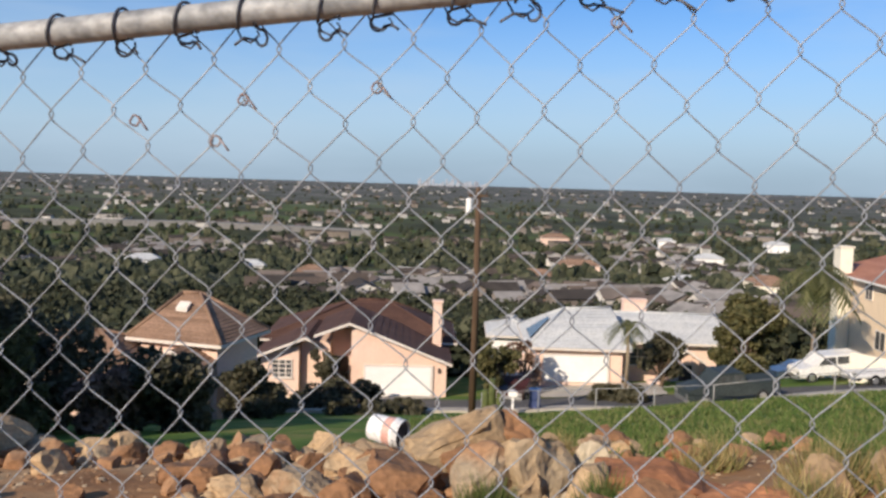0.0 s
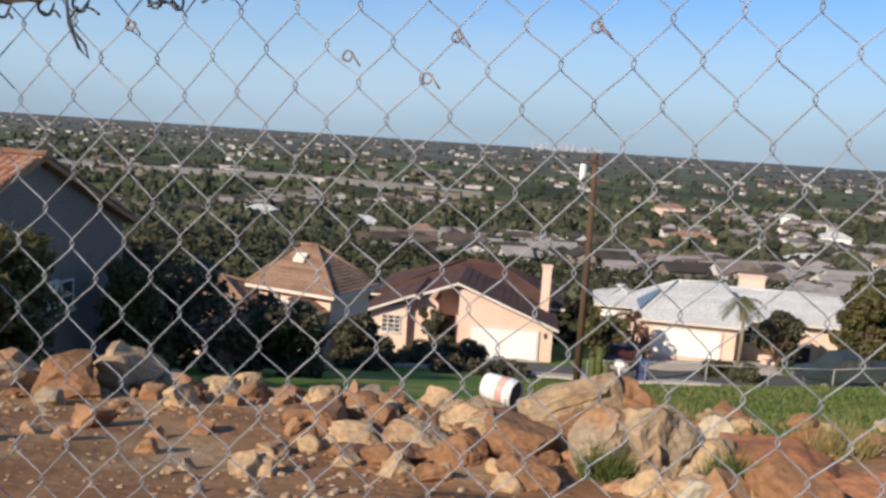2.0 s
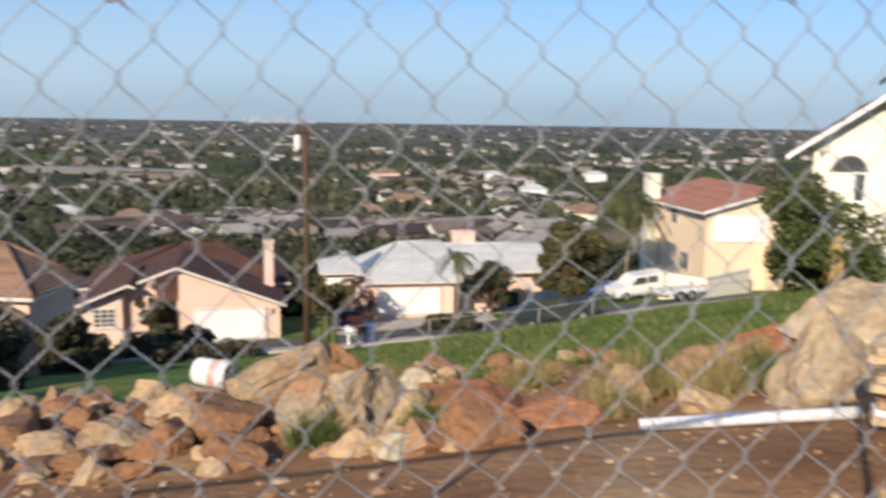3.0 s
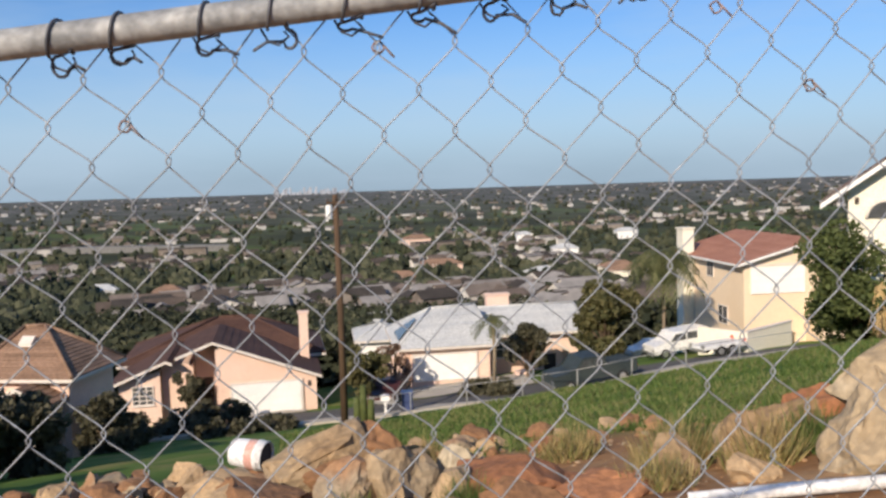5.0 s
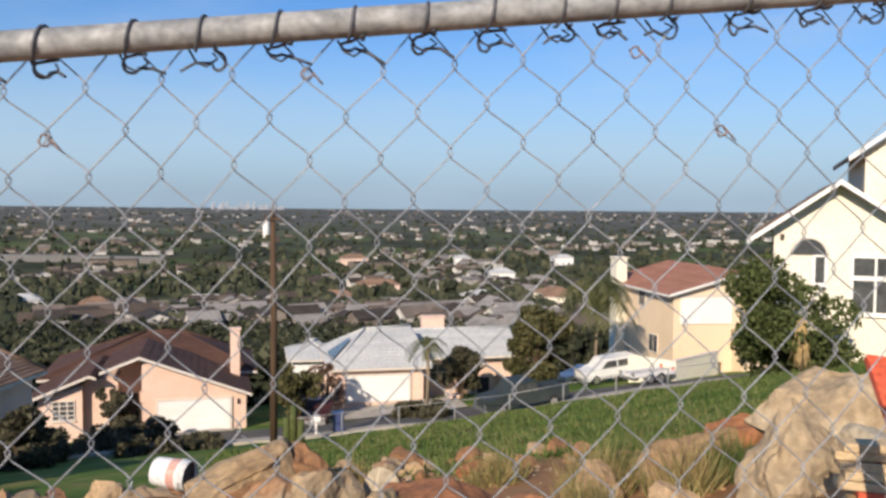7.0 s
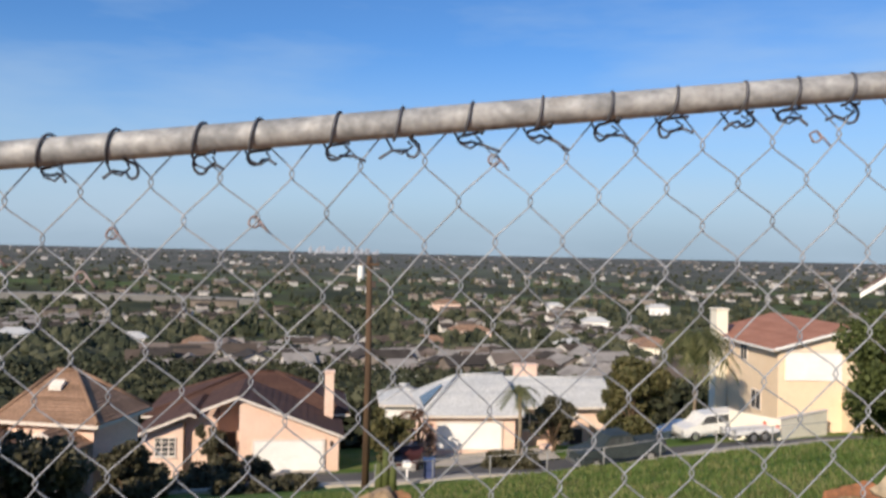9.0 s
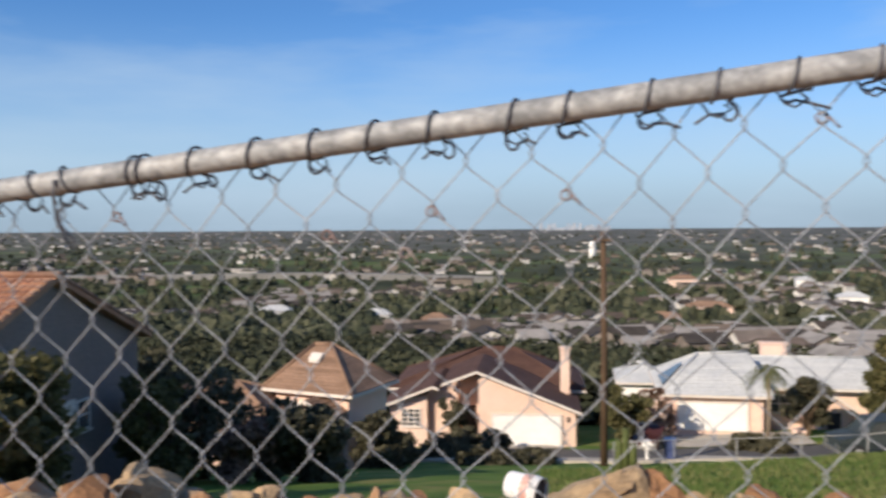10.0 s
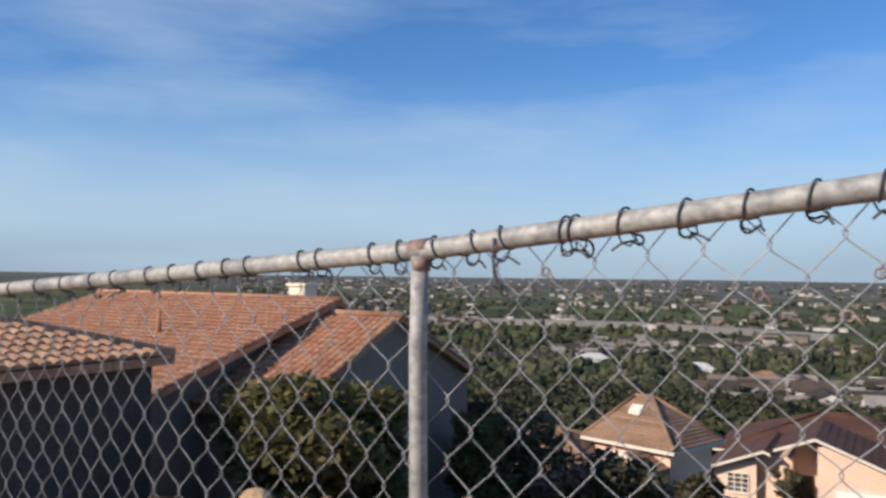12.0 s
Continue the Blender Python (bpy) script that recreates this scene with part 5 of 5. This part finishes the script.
for i in range(42000):
    y = 7.2 + 26 * gr.rand() ** 1.6
    x = gr.uniform(-0.12, 0.75) * y
    if y + 0.3 * x < 8.2 + gr.uniform(-0.9, 0.6):
        continue
    h = gr.uniform(0.03, 0.085) * (1 + y / 30)
    blade(x, y, h, 0.07, 0.006 + y * 0.0012)
tagged(mesh_object("grass", v, f, GRASS), "short green grass on the falling slope", "grass", kind="stuff")


def tuft(x, y, h, r, n, mat, label):
    global v, f
    v, f = [], []
    for i in range(n):
        a, q = gr.rand() * 6.28, r * math.sqrt(gr.rand())
        px_, py_ = x + q * math.cos(a), y + q * math.sin(a)
        blade(px_, py_, h * gr.uniform(0.5, 1.1) * (1 - 0.4 * (q / r) ** 2), 0.35 * h, 0.006)
    return tagged(mesh_object("grass_tuft", v, f, mat), label, "grass tuft", "grass tufts among the rocks")


for x, y, h, r, m_, lb in ((2.05, 5.3, 0.42, 0.24, STRAW, "rounded tuft of dry straw-coloured grass"), (2.45, 4.9, 0.40, 0.22, STRAW, "rounded tuft of dry straw-coloured grass"),
                           (2.25, 5.6, 0.40, 0.22, GRASS, "tall green tuft of grass between rocks"), (2.8, 5.0, 0.34, 0.18, GRASS, "tall green tuft of grass between rocks"),
                           (0.62, 4.6, 0.30, 0.14, GRASS, "green weeds between rocks"), (1.75, 4.7, 0.26, 0.20, STRAW, "rounded tuft of dry straw-coloured grass"),
                           (-0.05, 4.9, 0.24, 0.14, GRASS, "green weeds between rocks"), (1.6, 6.4, 0.30, 0.26, STRAW, "rounded tuft of dry straw-coloured grass"),
                           (0.5, 6.5, 0.3, 0.2, STRAW, "rounded tuft of dry straw-coloured grass")):
    tuft(x, y, h, r, 420, m_, lb)


# ---- things left on the slope ----
def bucket():
    b = thing("bucket", pose(-1.26, 7.95, -0.83, 0, 4, -22) @ Matrix.Scale(0.86, 4), "white plastic bucket with a faded red band lying on its side", "bucket")
    n = 24
    bm = bmesh.new()
    prof = ((0.0, 0.145), (0.02, 0.15), (0.30, 0.163), (0.305, 0.172), (0.33, 0.172), (0.335, 0.163), (0.40, 0.165), (0.405, 0.157), (0.03, 0.14))
    rings = []
    for x, r in prof:
        rings.append([bm.verts.new((x, r * math.cos(a), r * math.sin(a))) for a in (2 * math.pi * k / n for k in range(n))])
    for p, q in zip(rings, rings[1:]):
        for k in range(n):
            bm.faces.new((p[k], p[(k + 1) % n], q[(k + 1) % n], q[k])).smooth = True
    bm.faces.new(rings[0][::-1])
    bm.faces.new(rings[-1])
    part("pail", bm, PLASTIC, b)
    bm = bmesh.new()
    for x0, r0, x1, r1 in ((0.20, 0.1605, 0.30, 0.1655),):
        A = [bm.verts.new((x0, r0 * math.cos(a), r0 * math.sin(a))) for a in (2 * math.pi * k / n for k in range(n))]
        B = [bm.verts.new((x1, r1 * math.cos(a), r1 * math.sin(a))) for a in (2 * math.pi * k / n for k in range(n))]
        for k in range(n):
            bm.faces.new((A[k], A[(k + 1) % n], B[(k + 1) % n], B[k])).smooth = True
    part("band", bm, PINKBAND, b, "faded red printed band")
    # a dark disc near the mouth stands for the shade in the pail
    bm = bmesh.new()
    bmesh.ops.create_circle(bm, cap_ends=True, radius=0.150, segments=24, matrix=pose(0.375, 0, 0, 0, 90, 0))
    part("inside", bm, DARK, b, "dark disc near the mouth standing for the bucket's inner shade")
    part("handle", tubed([(0.36, 0.17 * math.cos(a), -0.17 * math.sin(a) - 0.02) for a in np.linspace(0, math.pi, 14)], 0.004, 5), GALV, b)


bucket()


def bar_between(name, a, b, w, h, mat, label, category, roll=0.0, rounded=False):
    a, b = Vector(a), Vector(b)
    d = b - a
    m = Matrix.Translation(a) @ d.to_track_quat("X", "Z").to_matrix().to_4x4() @ Matrix.Rotation(roll, 4, "X")
    me = bpy.data.meshes.new(name)
    bm = bmesh.new()
    if rounded:
        tube(bm, [(0, 0, 0), (d.length * 0.5, 0, 0.004), (d.length, 0, 0)], w / 2, 14)
    else:
        box(bm, 0, d.length, -w / 2, w / 2, -h / 2, h / 2, bevel=min(w, h) * 0.12)
    bm.to_mesh(me)
    bm.free()
    me.materials.append(mat)
    ob = new(name, me)
    ob.matrix_world = m
    return tagged(ob, label, category)


pa, pb = (1.70, 4.10), (2.72, 3.78)
bar_between("plastic_pipe", (*pa, float(land(*pa)) + 0.035), (*pb, float(land(*pb)) + 0.04), 0.068, 0.068, PLASTIC, "white plastic pipe lying over the dirt", "pipe", 0, True)
bar_between("orange_board", (1.73, 1.42, float(land(1.73, 1.42)) - 0.05), (2.33, 2.96, 1.06), 0.085, 0.035, ORANGE, "orange-painted board leaning out of the ground", "board", 0.12)
lr = random.Random(8)
for i in range(9):
    low = i < 4
    cx, cy = (2.90 if low else 2.74) + lr.uniform(-0.03, 0.03), (3.36 if low else 3.44) + lr.uniform(-0.03, 0.03)
    z = float(land(2.78, 3.4)) + 0.03 + i * 0.042
    a = lr.uniform(-0.10, 0.10) - 0.40
    L = lr.uniform(0.26, 0.34) if low else lr.uniform(0.17, 0.21)
    mat = ORANGE if i == 3 else (WHITE if i == 1 else LUMBER)
    tagged(bar_between("lumber_piece", (cx - L * math.cos(a), cy - L * math.sin(a), z), (cx + L * math.cos(a), cy + L * math.sin(a), z + lr.uniform(-0.005, 0.005)), 0.11, 0.038, mat,
                       "orange-painted board end in a lumber stack" if mat is ORANGE else ("white-painted board in a lumber stack" if mat is WHITE else "weathered sawn board in a small stack"), "lumber"), group="stacked lumber")
for i, (u, w, a, L) in enumerate(((2.42, 2.62, 0.05, 0.46), (2.50, 2.75, 0.16, 0.44), (2.48, 2.68, 0.10, 0.40))):
    z = float(land(2.45, 2.68)) + (0.025 if i < 2 else 0.066)
    tagged(bar_between("lumber_piece", (u - L * math.cos(a), w - L * math.sin(a), z - 0.03), (u + L * math.cos(a), w + L * math.sin(a), z + 0.03), 0.10, 0.036, LUMBER,
                       "pale sawn board lying flat on the earth", "lumber"), group="stacked lumber")
sheet_v, sheet_f = [], []
for i in range(9):
    for j in range(7):
        u, w = 2.52 + i * 0.045, 2.86 + j * 0.03
        sheet_v.append((u, w, float(land(u, w)) + 0.05 + 0.03 * math.sin(2.3 * i + 1.1 * j) * math.cos(1.7 * j)))
for i in range(8):
    for j in range(6):
        k = i * 7 + j
        sheet_f.append((k, k + 7, k + 8, k + 1))
sheet = mesh_object("plastic_sheet", sheet_v, sheet_f, GREENSHEET, None, True)
sheet.modifiers.new("thickness", "SOLIDIFY").thickness = 0.003
tagged(sheet, "crumpled green plastic sheet beside the boards", "sheet")


# ---- single houses further down ----
def small_house(x, y, w, d, h, yaw, wall, roof, label):
    """A plain house of one roof, with windows and a door."""
    t = thing("house", on_land(x, y, -0.6, yaw), label, "house", "houses down the hill")
    body = part("wall", boxed(-w / 2, w / 2, -d / 2, d / 2, 0, h + 0.6), wall, t)
    hip_roof(t, roof, -w / 2 - 0.5, w / 2 + 0.5, -d / 2 - 0.5, d / 2 + 0.5, h + 0.6, h + 0.6 + d * 0.24, -w / 2 + d * 0.42, w / 2 - d * 0.42, n=6)
    for u in (-0.3, 0.28):
        window(t, u * w - 0.7, u * w + 0.7, -d / 2 - 0.02, 1.6, 2.8, 2, 1)
    part("door", boxed(-0.45, 0.45, -d / 2 - 0.05, -d / 2 - 0.003, 0.6, 2.6), DARK, t)
    return t


DOWNHILL = ((39.2, 263.7, 11, 8, 3, 12, 1), (50.5, 268, 12, 8, 3, 5, 0), (89.2, 294.5, 13, 9, 5.5, -20, 0), (25.3, 577.8, 18, 11, 8, 10, 1), (29.2, 402.9, 20, 10, 3.2, 5, 1), (110, 629, 12, 9, 5.5, 0, 2),
            (93.8, 322.5, 13, 9, 5, 15, 0), (-0.9, 150.6, 11, 7, 2.8, 14, 2), (10.2, 185.3, 10, 7, 3.4, 8, 1), (36.6, 266.1, 11, 8, 3.0, 20, 0), (-67.9, 271.3, 9, 8, 5.5, 10, 0), (-57.5, 273, 9, 8, 5.0, 10, 0),
            (-161.5, 347, 14, 10, 4, 25, 2), (-108, 330, 12, 9, 3, 15, 2), (101.7, 452.9, 14, 10, 5.5, -5, 2), (189.1, 628.7, 16, 10, 6, 0, 2), (-40, 310, 16, 9, 3, 5, 2), (8, 330, 14, 9, 3, -8, 1), (65, 330, 12, 9, 3.2, 18, 2))
small_house(-0.2, 72, 3.4, 5, 4.3, 4, WHITE, ROOF_GREY, "white house with a flat pale roof behind the grey roofs")
small_house(-19.5, 35.5, 7, 6, 2.6, 10, STUCCO_PINK, ROOF_TAN, "pink stucco house half hidden behind dark trees")
for x, y, w, d, h, a, c in DOWNHILL:
    small_house(x, y, w, d, h, a, (STUCCO_CREAM, STUCCO_PINK, WHITE)[c], (ROOF_TAN, ROOF_TAN, ROOF_GREY)[c],
                ("cream stucco house with a brown roof among trees", "pink stucco house with a brown roof among trees", "white house with a grey roof among trees")[c])


# ---- the valley town ----
def town():
    """Far houses, trees, towers and a highway."""
    rnd = np.random.RandomState(77)
    wall_v, wall_f, roof_v, roof_f = [], [], [], []

    def add_house(x, y, w, d, h, rh, a):
        z = float(land(x, y)) - 0.5
        c, s = math.cos(a), math.sin(a)

        def P(u, q, t):
            return (x + u * c - q * s, y + u * s + q * c, z + t)
        n0 = len(wall_v)
        h += 0.5
        wall_v.extend([P(-w, -d, 0), P(w, -d, 0), P(w, d, 0), P(-w, d, 0), P(-w, -d, h), P(w, -d, h), P(w, d, h), P(-w, d, h), P(-w, 0, h + rh), P(w, 0, h + rh)])
        wall_f.extend([tuple(n0 + i for i in q) for q in ((0, 1, 5, 4), (1, 2, 6, 9, 5), (2, 3, 7, 6), (3, 0, 4, 8, 7))])
        m0 = len(roof_v)
        o = 0.5
        roof_v.extend([P(-w - o, -d - o, h - 0.15), P(w + o, -d - o, h - 0.15), P(w + o, 0, h + rh + 0.12), P(-w - o, 0, h + rh + 0.12), P(w + o, d + o, h - 0.15), P(-w - o, d + o, h - 0.15)])
        roof_f.extend([(m0, m0 + 1, m0 + 2, m0 + 3), (m0 + 3, m0 + 2, m0 + 4, m0 + 5)])

    tree_v, tree_f, near_v, near_f = [], [], [], []
    balls = []
    for fineness in (2, 1):
        ico = bmesh.new()
        bmesh.ops.create_icosphere(ico, subdivisions=fineness, radius=1.0)
        balls.append((np.array([p.co[:] for p in ico.verts]), [[q.index for q in p.verts] for p in ico.faces]))
        ico.free()

    def add_tree(x, y, r, h, far):
        z = float(land(x, y))
        n0 = len(tree_v)
        iv, ifc = balls[1 if far else 0]
        j = 1 + 0.30 * rnd.normal(size=(len(iv), 1)).clip(-1.3, 1.3)
        p = iv * j * np.array((r, r, h * 0.55)) + np.array((x, y, z + h * 0.45))
        tree_v.extend(p.tolist())
        tree_f.extend([tuple(n0 + i for i in q) for q in ifc])

    def spot(lo, hi):
        # even in the angle below the skyline
        e = rnd.uniform(1.0 / hi ** 0.75, 1.0 / lo ** 0.75)
        d = (1 / e) ** (1 / 0.75)
        s = rnd.uniform(-1.15, 0.95)
        y = d / math.sqrt(1 + 0.6 * s * s)
        return s * y, y, d

    def clear(x, y):
        return not (-26 < x < 34 and y < 76) and not (x > 10 and y < 74) and not (x < -10 and y < 70)

    for i in range(10500):
        x, y, d = spot(95, 4700)
        if not clear(x, y):
            continue
        patch = noise.noise(Vector((x / 130, y / 160, 0)))
        if patch < (0.22 if d < 420 else (0.14 if d < 900 else -0.02)) and d < 2600:
            continue
        a = 0.35 + 0.4 * noise.noise(Vector((x / 300, y / 300, 5))) + (math.pi / 2 if rnd.rand() < 0.4 else 0)
        k = 0.85 if d < 1600 else 1.0
        add_house(x, y, k * rnd.uniform(3.6, 6.5), k * rnd.uniform(2.8, 4.4), rnd.uniform(2.4, 3.4) * (1.8 if rnd.rand() < 0.18 else 1), rnd.uniform(0.9, 2.0), a)
    for i in range(34):
        x, y, d = spot(450, 3000)
        add_house(x, y, rnd.uniform(9, 20), rnd.uniform(6, 10), rnd.uniform(3, 6), 0.3, 0.2 + rnd.normal() * 0.1)
    tagged(mesh_object("far_house_walls", wall_v, wall_f, CITYWALL), "pale walls of countless small far houses", "town", kind="stuff")
    tagged(mesh_object("far_house_roofs", roof_v, roof_f, CITYROOF), "brown, grey and white roofs of countless far houses", "town", kind="stuff")
    for i in range(19000):
        x, y, d = spot(70, 3400)
        if not clear(x, y) or (d < 650 and noise.noise(Vector((x / 45, y / 60, 3))) > 0.34):
            continue
        k = min(0.85 + d / 3200, 1.6)
        if d < 210:
            r, hh = rnd.uniform(1.3, 3.4), rnd.uniform(2.5, 6.0)
            z = float(land(x, y))
            cs = [(x + rnd.normal() * r * 0.45, y + rnd.normal() * r * 0.45, z + hh * rnd.uniform(0.3, 0.9)) for _ in range(6)]
            lv, lf = leaf_cloud(cs, [r * rnd.uniform(0.35, 0.6) for _ in range(6)], 80, 0.55, rnd, 0.8)
            n0 = len(near_v)
            near_v.extend(lv)
            near_f.extend([tuple(n0 + i_ for i_ in q) for q in lf])
            continue
        add_tree(x, y, rnd.uniform(1.3, 3.6) * k, rnd.uniform(2.5, 6.5) * min(k, 1.3), d > 700)
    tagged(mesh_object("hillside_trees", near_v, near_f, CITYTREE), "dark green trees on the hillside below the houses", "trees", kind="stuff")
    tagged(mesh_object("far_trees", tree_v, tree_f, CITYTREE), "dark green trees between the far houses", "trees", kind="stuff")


town()

tower_x, tower_y = -68.0, 1150.0
wt = thing("water_tower", pose(tower_x, tower_y, float(land(tower_x, tower_y)) - 2), "tall white round water tower above the valley", "tower")
part("tank", tubed([(0, 0, 0), (0, 0, 14), (0, 0, 25), (0, 0, 25.5)], 4.6, 20), WHITE, wt)
part("cap", tubed([(0, 0, 25.6), (0, 0, 27)], 4.7, 20, 1.0), WHITE, wt)

sk = random.Random(6)
for i in range(26):
    x = -520 + i * 14 + sk.uniform(-8, 8)
    y = 4300
    z = float(land(x, y))
    w = sk.uniform(3, 8)
    h = sk.choice((14, 18, 24, 30, 38))
    t = thing("far_tower_block", pose(x, y, z - 2, 0, 0, sk.uniform(0, 40)), "tower block on the skyline, haze held in its pale colour", "tower block", "skyline towers")
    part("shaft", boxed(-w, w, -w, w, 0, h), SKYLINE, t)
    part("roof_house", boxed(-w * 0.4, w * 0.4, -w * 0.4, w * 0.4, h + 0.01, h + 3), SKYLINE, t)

hv, hf = [], []
hx = np.linspace(-640, -120, 40)
for x in hx:
    y = 690 + 0.06 * (x + 300)
    z = float(land(x, y)) + 5
    hv += [(x, y - 7, z), (x, y + 7, z), (x, y - 7, z - 9), (x, y + 7, z - 9)]
for i in range(len(hx) - 1):
    a = 4 * i
    hf += [(a, a + 4, a + 5, a + 1), (a + 2, a + 6, a + 4, a), (a + 1, a + 5, a + 7, a + 3)]
tagged(mesh_object("highway", hv, hf, HIGHWAY), "pale raised highway crossing the valley", "highway", kind="structure")
